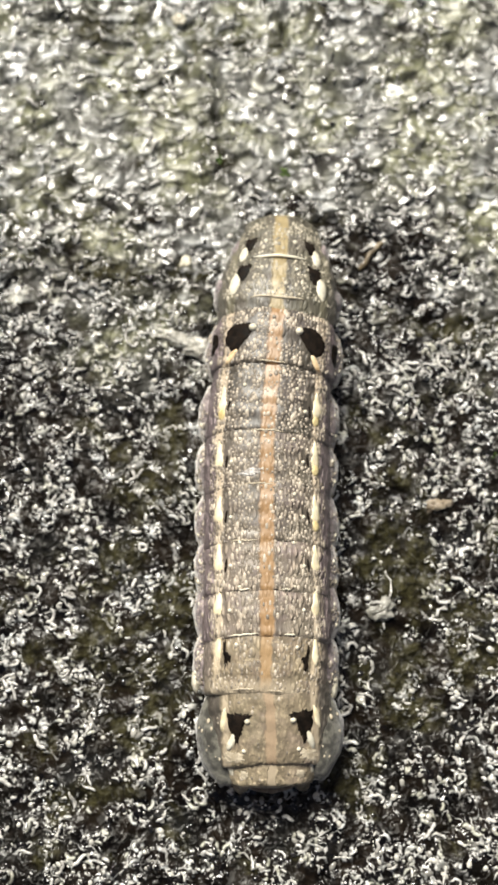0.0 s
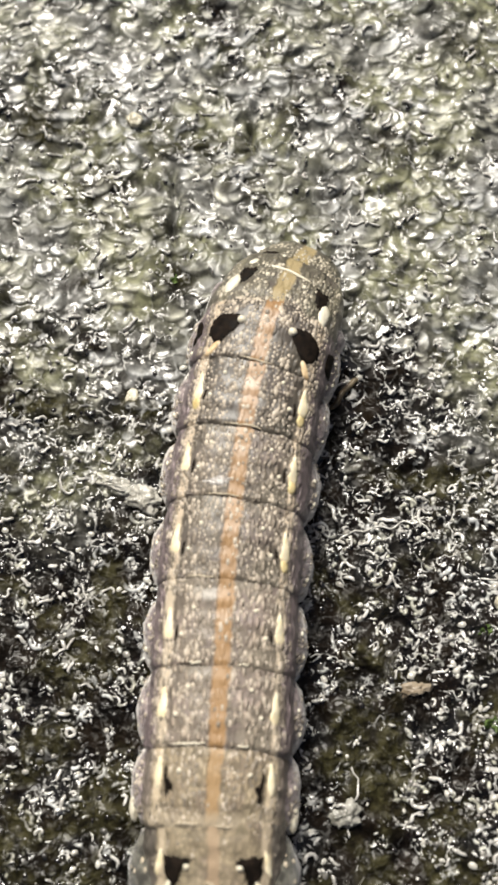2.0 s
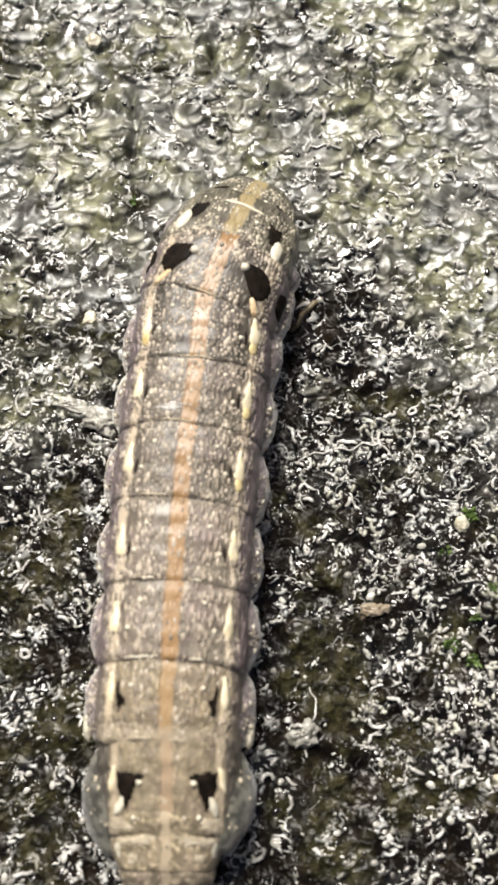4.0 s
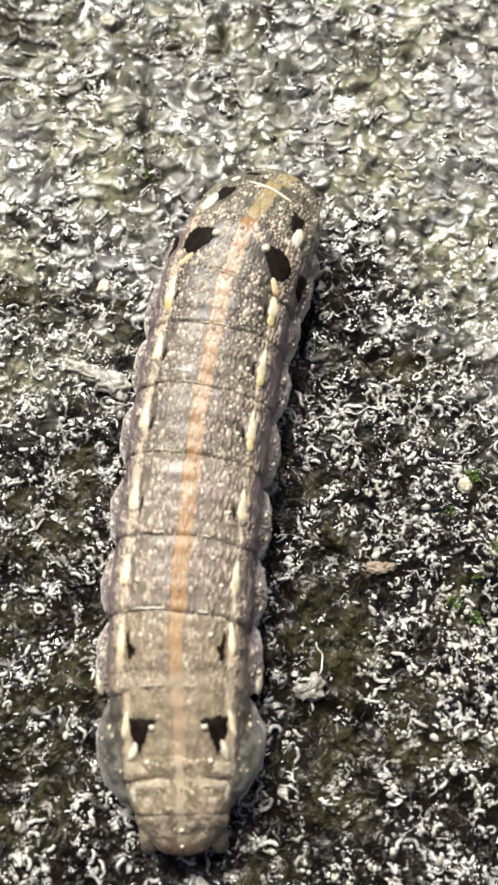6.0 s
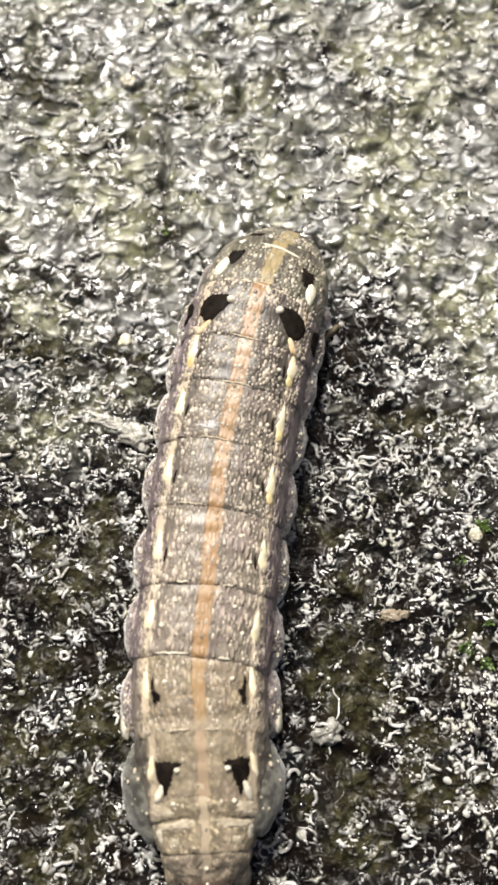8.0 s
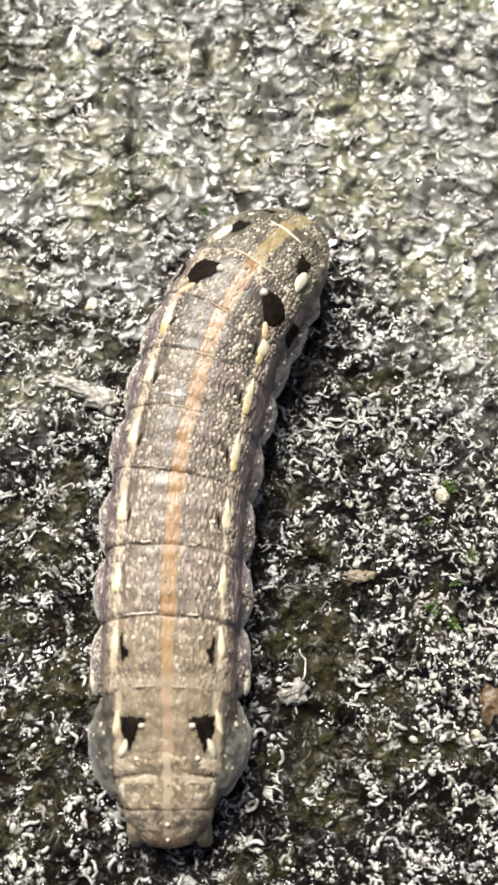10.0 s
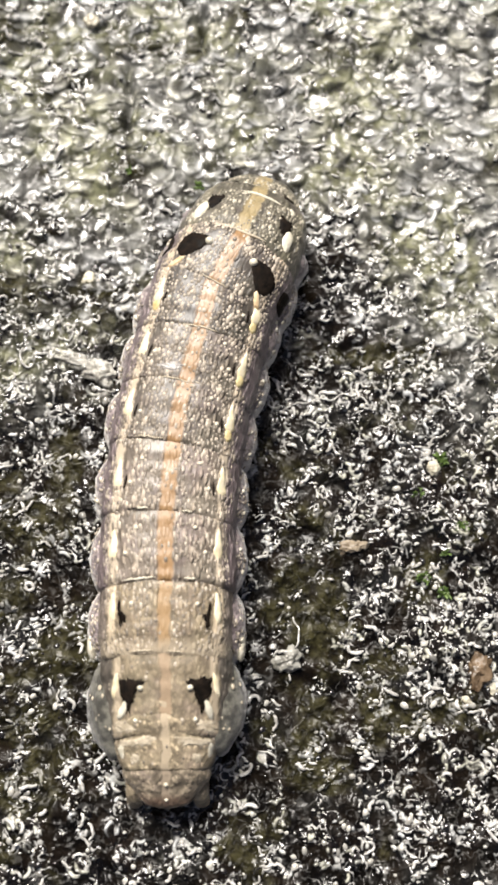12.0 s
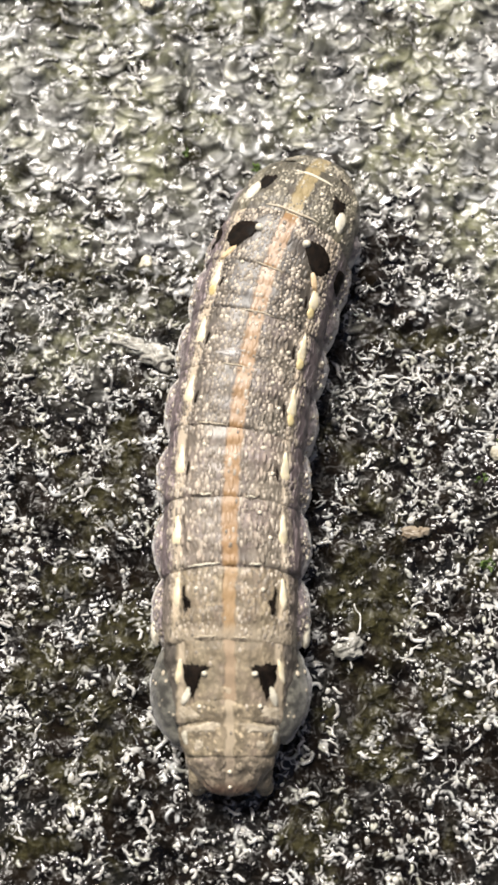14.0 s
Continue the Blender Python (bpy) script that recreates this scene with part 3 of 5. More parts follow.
            q = 1 + uneven * noise.noise(n * 1.6 + Vector((seed * 3.7, 0, 0))) + uneven * 0.6 * noise.noise(n * 4.1 + Vector((0, seed * 2.3, 0)))
            px, py = n.x * rx * q, n.y * ry * q
            c, d = cos(radians(turn)), sin(radians(turn))
            verts.append(Vector((px * c - py * d, px * d + py * c, n.z * rz * q + rz * 0.2)))
    for i in range(nv):
        for k in range(nu):
            a, c = i * nu + k, i * nu + (k + 1) % nu
            faces.append((a, c, c + nu, a + nu))
    ob = mesh_object(name, verts, faces, material)
    ob.location = (x * MM, y * MM, base * MM)
    return tagged(ob, label, "stone" if name == "pebble" else "flake")


for n, (x, y, rx, ry) in enumerate(((-7.05, 7.55, 0.4, 0.44), (-7.2, 24.0, 0.42, 0.45), (14.7, -15.5, 0.36, 0.36), (13.3, -16.1, 0.2, 0.28), (12.1, -3.65, 0.42, 0.34))):
    tagged(pebble(x, y, rx, ry, 0.18, "small smooth cream pebble on wet dark ground", PALE, "pebble", n, 20 * n), group="pale pebbles")
pebble(-7.9, 2.75, 1.0, 0.34, 0.22, "pale weathered flake lying on wet dark ground", FLAKE, "flake", 21, -12)
pebble(-6.3, 1.9, 0.85, 0.6, 0.35, "grey crumbling flake beside the caterpillar's flank", FLAKE, "flake", 22, -30)
pebble(7.5, -7.95, 0.75, 0.32, 0.2, "tan woody flake on wet dark ground", TAN, "flake", 23, 12)
pebble(3.9, -14.0, 0.75, 0.5, 0.25, "pale grey flake on wet dark ground", GREY, "flake", 24, 30)
pebble(14.0, -14.6, 0.8, 0.5, 0.2, "rust-brown flake between small pale pebbles", RUST, "flake", 25, 70)


def strand(points, r, label, material, name, category):
    path = []
    for i in range(len(points) - 1):
        for k in range(5):
            w = k / 5
            x, y, lift = (points[i][n] * (1 - w) + points[i + 1][n] * w for n in range(3))
            x, y = x + 0.22 * noise.noise(Vector((x * 1.3, y * 1.3, 5))), y + 0.3 * noise.noise(Vector((x * 1.6, y * 1.6, 9)))
            path.append((x, y, ground_z(x, y) + r * 0.6 + lift * 0.3))
    v, f = tube(path, [r * (0.45 if i in (0, len(path) - 1) else 1) for i in range(len(path))], 8)
    return tagged(mesh_object(name, v, f, material), label, category)


strand([(3.9, -0.3, 0.05), (4.7, 0.1, 0.1), (5.6, 0.3, 0.1), (6.5, 0.25, 0.12), (7.3, 0.55, 0.12), (7.9, 0.6, 0.12), (8.4, 0.15, 0.1), (8.9, -0.3, 0.08), (9.2, -0.2, 0.05)], 0.05, "long pale thread winding over wet dark ground", FIBRE_AND_GLINT, "thread", "thread")
strand([(4.7, 17.2, 0.05), (4.9, 17.6, 0.1), (5.5, 17.7, 0.12), (6.1, 17.5, 0.1), (6.6, 17.5, 0.05)], 0.06, "hooked pale fibre on glistening wet ground", FIBRE_AND_GLINT, "thread", "thread")
strand([(-10.6, 3.4, 0.05), (-10.75, 2.9, 0.1), (-10.6, 2.45, 0.1), (-10.2, 2.25, 0.08), (-9.9, 2.3, 0.05)], 0.07, "short curled white fibre on wet dark ground", FIBRE_AND_GLINT, "thread", "thread")
strand([(11.2, -2.3, 0.05), (11.9, -2.25, 0.1), (12.4, -1.9, 0.1), (12.9, -1.5, 0.05)], 0.05, "pale kinked thread on wet ground beside green moss", FIBRE_AND_GLINT, "thread", "thread")
strand([(4.3, -11.7, 0.05), (4.55, -12.3, 0.1), (4.5, -13.0, 0.1), (4.2, -13.4, 0.05)], 0.05, "short bent pale fibre on dark ground", FIBRE_AND_GLINT, "thread", "thread")
strand([(3.6, 6.8, 0.1), (4.1, 7.4, 0.5), (4.7, 8.0, 0.5), (5.2, 8.4, 0.2)], 0.16, "short brown twig end beside the caterpillar", TWIG, "twig", "twig")


def moss_tuft(x, y, size, count, seed):
    """A tuft of small pointed moss leaves."""
    rng = random.Random(seed)
    tuft = new("moss_tuft")
    tuft.location = (x * MM, y * MM, ground_z(x, y) * MM)
    for _ in range(count):
        a, out, up = rng.uniform(0, 2 * pi), rng.uniform(0.25, 1.0) * size, rng.uniform(0.25, 0.8) * size
        ox, oy = rng.uniform(-0.4, 0.4) * size, rng.uniform(-0.4, 0.4) * size
        w = size * rng.uniform(0.16, 0.28)
        verts, faces = [], []
        for i, (f, k) in enumerate(((0.0, 0.5), (0.35, 1.0), (0.7, 0.7), (1.0, 0.08))):
            c = Vector((ox + out * f * cos(a), oy + out * f * sin(a), up * (f - 0.45 * f * f) - 0.05))
            side = Vector((-sin(a), cos(a), 0)) * w * k
            verts += [c + side + Vector((0, 0, 0.05 * size)), c, c - side + Vector((0, 0, 0.05 * size)), c - Vector((0, 0, 0.03))]
        for i in range(3):
            b = i * 4
            for p in range(4):
                q = (p + 1) % 4
                faces.append((b + p, b + q, b + 4 + q, b + 4 + p))
        faces += [(3, 2, 1, 0), (12, 13, 14, 15)]
        mesh_object("leaf", verts, faces, MOSS, tuft)
    return tagged(tuft, "tiny tuft of bright green moss on wet ground", "moss", "moss tufts")


for n, (x, y, size, count) in enumerate(((12.6, -3.2, 0.5, 16), (11.2, -5.0, 0.4, 14), (13.4, -6.9, 0.5, 14), (11.4, -9.6, 0.45, 14), (12.4, -10.4, 0.5, 14), (-0.8, 13.2, 0.45, 12), (12.6, -8.3, 0.35, 10), (-4.8, 14.3, 0.35, 10))):
    moss_tuft(x, y, size, count + 4, 40 + n)


# ---- the caterpillar: rigid body rings that telescope into one another ----
BASE = (-2.0, -4.0, 0.0)

# kind: half width behind and in front, top behind and in front, bottom, length
RINGS = {
    "A10": (1.55, 3.0, 2.8, 5.2, 0.15, 3.3),
    "A9": (2.28, 3.42, 4.0, 5.35, 0.2, 3.6),
    "A8": (2.87, 3.62, 4.62, 6.0, 0.2, 4.9),
    "A7": (3.35, 3.45, 5.7, 6.15, 0.2, 4.9),
    "A6": (3.5, 3.5, 6.0, 6.2, 0.2, 5.0),
    "A5": (3.5, 3.5, 6.1, 6.15, 0.2, 5.4),
    "A4": (3.5, 3.5, 6.1, 6.15, 0.2, 5.2),
    "A3": (3.5, 3.5, 6.1, 6.15, 0.2, 4.9),
    "A2": (3.5, 3.5, 6.1, 6.15, 0.2, 4.6),
    "A1": (3.5, 3.5, 6.1, 6.05, 0.25, 4.7),
    "T3": (3.6, 3.12, 6.1, 5.4, 0.8, 3.7),
    "T2": (3.0, 2.35, 5.2, 4.7, 0.8, 3.2),
    "T1": (2.35, 1.75, 4.3, 3.6, 0.7, 2.6),
}
POWER = 0.82


# where the ring in front ends over each ring, drawn together and stretched
SEAM = {"A2": (2.4, 3.0), "A3": (2.8, 3.35), "A4": (2.95, 3.6), "A5": (2.6, 3.85), "A6": (2.35, 3.5), "A7": (2.85, 3.5), "A8": (3.6, 3.85), "A9": (1.1, 1.62)}


class Ring:
    """The surface of one body ring: y = 0 at its hind edge, forward is +y, x to its right."""

    def __init__(self, kind):
        self.kind = kind
        self.half_behind, self.half_front, self.top_behind, self.top_front, self.bottom, self.length = RINGS[kind]
        self.half, self.top = (self.half_behind + self.half_front) / 2, (self.top_behind + self.top_front) / 2
        self.middle = self.bottom + (self.top - self.bottom) * 0.5
        self.seed = sum(ord(c) for c in kind)
        self.start = -0.7 if kind == "T3" else 0.0
        self.bow = {"A9": 0.55, "A10": 0.9}.get(kind, 0.26)

    def swell(self, y):
        """How full the ring is along its length."""
        u = min(1.0, max(0.0, y / self.length))
        if self.kind == "A10":
            return 0.68 + 0.32 * min(1.0, u / 0.35) ** 0.5 - 0.3 * max(0.0, (y - 1.45) / 1.85)
        lip = 0.958 + 0.044 * min(1.0, max(y, 0.0) / 0.24) ** 0.5
        if self.kind == "T3":
            lip = 0.87 + 0.132 * min(1.0, max(y + 0.7, 0.0) / 1.6) ** 0.7
        if self.kind == "A9":
            lip = 0.935 + 0.067 * min(1.0, max(y, 0.0) / 1.0) ** 0.6
        if self.kind == "A7":
            lip = 0.942 + 0.06 * min(1.0, max(y, 0.0) / 1.1) ** 0.7
        if self.kind == "A8":
            lip = 0.95 + 0.052 * min(1.0, max(y, 0.0) / 1.0) ** 0.6
        tuck = max(0.0, (u - 0.6) / 0.4)
        closing = {"T1": 0.5, "A1": 0.28, "A2": 0.07}.get(self.kind, 0.09)
        if self.kind in SEAM:
            shut, wide = SEAM[self.kind]
            lip -= 0.013 * min(1.0, max(0.0, (y - shut + 0.4) / 0.35)) + 0.006 * min(1.0, max(0.0, (y - shut) / (wide - shut)))
        return lip - closing * tuck ** (1.1 if self.kind == "A1" else 1.6) + 0.005 * sin(y * 6.5)

    def point(self, angle, y):
        s = self.swell(y)
        u = y / self.length
        half = (self.half_behind + (self.half_front - self.half_behind) * u) * s
        top = self.top_behind + (self.top_front - self.top_behind) * u
        c, d = cos(angle), sin(angle)
        x = half * math.copysign(abs(c) ** POWER, c)
        z = self.middle + ((top - self.middle) if d > 0 else (self.middle - self.bottom)) * s * math.copysign(abs(d) ** POWER, d)
        y += 0.1 - 0.26 * (x / self.half) ** 2 + max(0.0, 1 - 2.5 * u) * (self.bow - 0.26) * ((x / self.half) ** 2 - 0.3) + 0.07 * noise.noise(Vector((x * 0.8, self.seed, 0)))
        wrinkle = noise.noise(Vector((x * 0.9, y * 1.6, z * 0.9 + self.seed))) * 0.06
        return Vector((x * (1 + wrinkle * 0.4), y, z + wrinkle * max(0.0, d)))

    def angle(self, x, y):
        half = self.half_behind + (self.half_front - self.half_behind) * y / self.length
        c = min(0.999, abs(x) / (half * self.swell(y))) ** (1 / POWER)
        a = math.acos(c)
        return a if x >= 0 else pi - a

    def over(self, x, y):
        return self.point(self.angle(x, y), y)

    def normal(self, angle, y):
        a = self.point(angle + 0.02, y) - self.point(angle - 0.02, y)
        b = self.point(angle, y + 0.05) - self.point(angle, y - 0.05)
        n = b.cross(a) * -1
        return n.normalized() if n.dot(Vector((cos(angle), 0, sin(angle)))) > 0 else -n.normalized()

    def mesh(self, sides=64, steps=26):
        verts, faces = [], []
        for i in range(steps + 1):
            y = self.start + (self.length - self.start) * i / steps
            for k in range(sides):
                verts.append(self.point(2 * pi * k / sides, y))
        for i in range(steps):
            for k in range(sides):
                a, b = i * sides + k, i * sides + (k + 1) % sides
                faces.append((a, b, b + sides, a + sides))
        for i, turn in ((0, 1), (steps, -1)):
            verts.append(Vector((0, self.start - 0.25 if i == 0 else self.length + 0.2, self.middle)))
            for k in range(sides):
                a, b = i * sides + k, i * sides + (k + 1) % sides
                faces.append((b, a, len(verts) - 1) if turn > 0 else (a, b, len(verts) - 1))
        return verts, faces

    def patch(self, outline, lift=0.05, rise=0.04, rings=4, cut=28, ragged=0.2):
        """A raised flat mark with that outline (x, y round its edge), lying on the skin."""
        outline = [(a[0] * k + b[0] * (1 - k), a[1] * k + b[1] * (1 - k)) for a, b in zip(outline, outline[1:] + outline[:1]) for k in (0.75, 0.25)]
        n = len(outline)
        cx, cy = sum(p[0] for p in outline) / n, sum(p[1] for p in outline) / n
        edge = []
        for k in range(cut):
            f = k / cut * n
            i, w = int(f), f - int(f)
            p, q = outline[i % n], outline[(i + 1) % n]
            j = 1 + ragged * noise.noise(Vector((k * 0.7, cx * 3, self.seed + cy)))
            edge.append((cx + (p[0] * (1 - w) + q[0] * w - cx) * j, cy + (p[1] * (1 - w) + q[1] * w - cy) * j))
        verts, faces = [], []
        for r in range(rings + 1):
            w = 1 - r / rings
            for ex, ey in edge:
                x, y = cx + (ex - cx) * w, cy + (ey - cy) * w
                p = self.over(x, y)
                verts.append(p + self.normal(self.angle(x, y), y) * (-0.05 if r == 0 else lift + rise * (1 - w * w)))
        for r in range(rings):
            for k in range(cut):
                a, b = r * cut + k, r * cut + (k + 1) % cut
                faces.append((a, b, b + cut, a + cut))
        return verts, faces


def ellipse(x, y, rx, ry, turn=0.0, n=14):
    t = radians(turn)
    return [(x + rx * cos(w) * cos(t) - ry * sin(w) * sin(t), y + rx * cos(w) * sin(t) + ry * sin(w) * cos(t)) for w in (2 * pi * k / n for k in range(n))]


def mirrored(outline, side):
    return [(x * side, y) for x, y in outline]


def granules(ring, parent, count, keep_clear=(), size=1.0, stretch=1.4):
    """Pale warts scattered over the back and flanks."""
    rng = random.Random(ring.seed)
    pieces, cells, tries, gap = [], {}, 0, 0.018 + 0.014 / size
    while len(pieces) < count and tries < count * 14:
        tries += 1
        a, y = rng.uniform(0.17 * pi, 0.83 * pi), rng.uniform(0.28, ring.length * 0.86)
        p = ring.point(a, y)
        if abs(p.x) < 0.4 and rng.random() < 0.93:
            continue
        if rng.random() < 0.75 - 2.2 * noise.noise(Vector((p.x * 1.1, p.y * 0.8, ring.seed))) - 0.4 * size:
            continue
        i, j = int(p.x // 0.3), int(p.y // 0.3)
        if any((p - q).length_squared < gap for di in (-1, 0, 1) for dj in (-1, 0, 1) for q in cells.get((i + di, j + dj), ())):
            continue
        if any((abs(p.x) - cx) ** 2 + (p.y - cy) ** 2 < cr * cr for cx, cy, cr in keep_clear):
            continue
        cells.setdefault((i, j), []).append(p)
        r = rng.choice((0.045, 0.055, 0.065, 0.075, 0.085, 0.1, 0.12)) * size
        pieces.append(dome(p, ring.normal(a, y), r, r * 0.36, 6, rng.uniform(1.0, stretch * 1.2)))
    v, f = joined(pieces)
    return tagged(mesh_object("granulation", v, f, GRANULE_FRONT if ring.kind[0] == "T" else GRANULE, parent), kind="stuff")


def wart(ring, parent, x, y, r=0.13, name="pale_wart", material=None):
    a = ring.angle(x, y)
    v, f = dome(ring.point(a, y), ring.normal(a, y), r, r * 0.9, 10)
    return mesh_object(name, v, f, material or IVORY, parent)


def flank_fold(ring, parent, side, y, wide, long, z=2.15, tall=1.75, material=None, name="flank_fold", out=2.95):
    """A bulging fold of skin low on the flank."""
    verts, faces, nu, nv = [], [], 20, 14
    for i in range(nv + 1):
        b = pi * i / nv
        for k in range(nu):
            w = 2 * pi * k / nu
            n = Vector((sin(b) * cos(w), cos(b), sin(b) * sin(w)))
            k2 = 1 + 0.13 * noise.noise(n * 2.3 + Vector((ring.seed, side, 0))) + 0.04 * noise.noise(n * 7 + Vector((side, ring.seed, 0)))
            verts.append(Vector((side * out + n.x * wide * k2, y + n.y * long * k2, z + n.z * tall * k2)))
    for i in range(nv):
        for k in range(nu):
            a, b = i * nu + k, i * nu + (k + 1) % nu
            faces.append((a, b, b + nu, a + nu))
    fold = mesh_object(name, verts, faces, material or FOLD, parent)
    if material is None:
        rng, pieces = random.Random(ring.seed + 5 * side), []
        for _ in range(110):
            dx, dy = rng.uniform(-0.1, 0.97), rng.uniform(-0.95, 0.95)
            if dx * dx + dy * dy > 0.97:
                continue
            n = Vector((side * dx, dy, sqrt(1 - dx * dx - dy * dy)))
            r = rng.uniform(0.04, 0.09)
            pieces.append(dome(Vector((side * out + n.x * wide, y + n.y * long, z + n.z * tall)), n, r, r * 0.6, 6, rng.uniform(1.0, 1.8)))
        v, f = joined(pieces)
        tagged(mesh_object("granulation", v, f, GRANULE, parent), kind="stuff")
        for dx, dy, r in ((0.75, 0.35, 0.09), (0.85, -0.75, 0.11)):
            n = Vector((side * dx * 0.9, dy * 0.5, sqrt(max(0.05, 1 - dx * dx * 0.81 - dy * dy * 0.25))))
            at = Vector((side * out + n.x * wide, y + n.y * long, z + n.z * tall))
            v, f = dome(at, n, r, r * 0.8, 8, 1.4)
            mesh_object("pale_wart", v, f, IVORY, parent)
    return fold


def proleg(ring, parent, side, x, y, top=1.5, r=0.75):
    path = [(side * x, y, top), (side * (x + 0.15), y, 0.8), (side * (x + 0.2), y, 0.25), (side * (x + 0.2), y, -0.05)]
    v, f = tube(path, (r, r * 0.85, r * 0.7, r * 0.8), 12)
    return mesh_object("proleg", v, f, FLESH, parent)


def ring_part(kind, parent, material, name="body_ring"):
    ring = Ring(kind)
    v, f = ring.mesh()
    return ring, mesh_object(name, v, f, material, parent)


def dash(ring, ob, side, y0, y1, x=2.58, width=0.31, gold=True, fleck=True):
    """The bright dash on the pale line, with its golden hind end and the dark fleck inside it."""
    m = (y0 + y1) / 2
    body = [(x - width * 0.5, y0), (x + width * 0.6, y0 + 0.05), (x + width, y0 + 0.35), (x + width * 0.55, m), (x + width * 0.25, y1), (x - width * 0.25, y1), (x - width * 0.5, m), (x - width * 0.9, y0 + 0.3)]
    v, f = ring.patch(mirrored(body, side), 0.03, 0.03)
    mesh_object("yellow_dash", v, f, YELLOW, ob)
    if gold:
        v, f = ring.patch(mirrored(ellipse(x + 0.03, y0 - 0.08, width * 0.7, 0.34), side), 0.035, 0.04)
        mesh_object("golden_dash_end", v, f, GOLD, ob)
    if not fleck:
        return
    v, f = ring.patch(mirrored(ellipse(x - width * 1.25, y0 + 0.3, 0.075, 0.42, 6), side), 0.03, 0.02)
    mesh_object("dark_fleck", v, f, BLACK, ob)


caterpillar = new("caterpillar")
caterpillar.location = Vector(BASE) * MM
tagged(caterpillar, "plump grey-brown caterpillar with orange stripe, yellow dashes and black spots", "caterpillar")
RING_OBJECTS = {}


# pale crests on the hind edges, standing in for white glints on A4 to A6: from and to across the back
CRESTS = {"A6": ((-2.1, -0.45), (0.9, 1.5)), "A5": ((-1.5, -0.9), (0.75, 1.25)), "A4": ((-1.9, -0.5),), "A3": ((-1.4, 0.3),), "A2": ((-1.0, 0.9),), "A1": ((-0.9, 0.8),), "A7": ((-1.7, -0.5), (0.2, 0.9))}


def seam_crest(ring, ob):
    for x0, x1 in CRESTS[ring.kind]:
        path = [ring.over(x0 + (x1 - x0) * i / 12, 0.2 + 0.07 * noise.noise(Vector((i * 0.7, x0, ring.seed)))) for i in range(13)]
        v, f = tube(path, [(0.05 + 0.025 * noise.noise(Vector((i * 0.9, ring.seed, 1)))) * min(1.0, 0.3 + 0.25 * min(i, 12 - i)) for i in range(13)], 8)
        mesh_object("pale_fold_and_glint", v, f, IVORY if ring.kind in ("A5", "A6") else CREAM, ob)


def build_belly_ring(kind):
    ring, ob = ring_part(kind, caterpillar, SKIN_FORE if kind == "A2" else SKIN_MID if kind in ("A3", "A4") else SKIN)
    RING_OBJECTS[kind] = ob
    for side in (-1, 1):
        dash(ring, ob, side, 1.25, 2.95, gold=kind == "A2" or (side > 0 and kind in ("A3", "A4")), fleck=kind != "A6")
        wart(ring, ob, side * 1.45, 2.7, 0.12)
        wart(ring, ob, side * 1.95, 1.5, 0.12)
        wart(ring, ob, side * 3.55, 1.7, 0.13)
        flank_fold(ring, ob, side, 1.7, 1.12, 2.05)
        if kind in ("A3", "A4", "A5", "A6"):
            proleg(ring, ob, side, 2.0, 2.2)
    # a whitish patch stands in for a glint left of the middle stripe
    if kind == "A3":
        v, f = ring.patch([(-1.75, 0.75), (-1.3, 1.0), (-0.8, 1.12), (-0.35, 1.05), (-0.3, 0.7), (-0.75, 0.55), (-1.2, 0.62)], 0.05, 0.03, 4, 50, 0.6)
        mesh_object("white_glint", v, f, GLINT, ob, "whitish patch painted as a glint")
    seam_crest(ring, ob)
    granules(ring, ob, *{"A2": (1050, (), 1.08), "A3": (980, (), 1.02), "A4": (900, (), 0.96, 1.8), "A5": (800, (), 0.9, 2.2), "A6": (660, (), 0.85, 2.4)}[kind])


def build_a7():
    ring, ob = ring_part("A7", caterpillar, SKIN_REAR)
    RING_OBJECTS["A7"] = ob
    for side in (-1, 1):
        v, f = ring.patch(mirrored([(2.15, 2.9), (2.3, 2.7), (2.28, 2.0), (2.2, 1.35), (2.05, 1.2), (1.95, 1.6), (1.75, 1.95), (2.1, 2.15), (2.15, 2.5)], side), 0.04, 0.02, 4, 44, 0.75)
        mesh_object("black_streak", v, f, BLACK, ob, "narrow black streak")
        v, f = ring.patch(mirrored([(2.45, 3.3), (2.62, 3.2), (2.75, 2.3), (2.72, 1.7), (2.55, 1.6), (2.4, 2.0), (2.42, 2.6)], side), 0.05, 0.04)
        mesh_object("pale_dash", v, f, YELLOW, ob)
        wart(ring, ob, side * 1.6, 2.5, 0.12)
        flank_fold(ring, ob, side, 1.75, 1.1, 1.95)
        flank_fold(ring, ob, side, 0.75, 0.26, 0.75, 2.4, 0.6, IVORY, "white_flank_spot", 3.76)
    seam_crest(ring, ob)
    granules(ring, ob, 300, (), 0.8, 2.0)


def build_a8():
    ring, ob = ring_part("A8", caterpillar, SKIN_LAST)
    RING_OBJECTS["A8"] = ob
    for side in (-1, 1):
        v, f = ring.patch(mirrored([(2.42, 3.0), (2.05, 2.75), (1.8, 2.95), (1.5, 2.65), (1.15, 2.75), (0.9, 2.45), (1.25, 2.3), (1.4, 2.0), (1.45, 1.65), (1.65, 1.35), (1.75, 0.9), (1.95, 1.05), (2.25, 2.0)], side), 0.05, 0.03, 4, 52, 0.4)
        mesh_object("black_triangle", v, f, BLACK, ob, "velvet black triangular spot")
        v, f = ring.patch(mirrored(ellipse(2.08, 1.3, 0.2, 0.58, 22), side), 0.06, 0.04)
        mesh_object("ivory_comma", v, f, IVORY, ob)
        v, f = ring.patch(mirrored(ellipse(2.45, 2.5, 0.15, 0.7, 10), side), 0.05, 0.05)
        mesh_object("yellow_dash", v, f, YELLOW, ob)
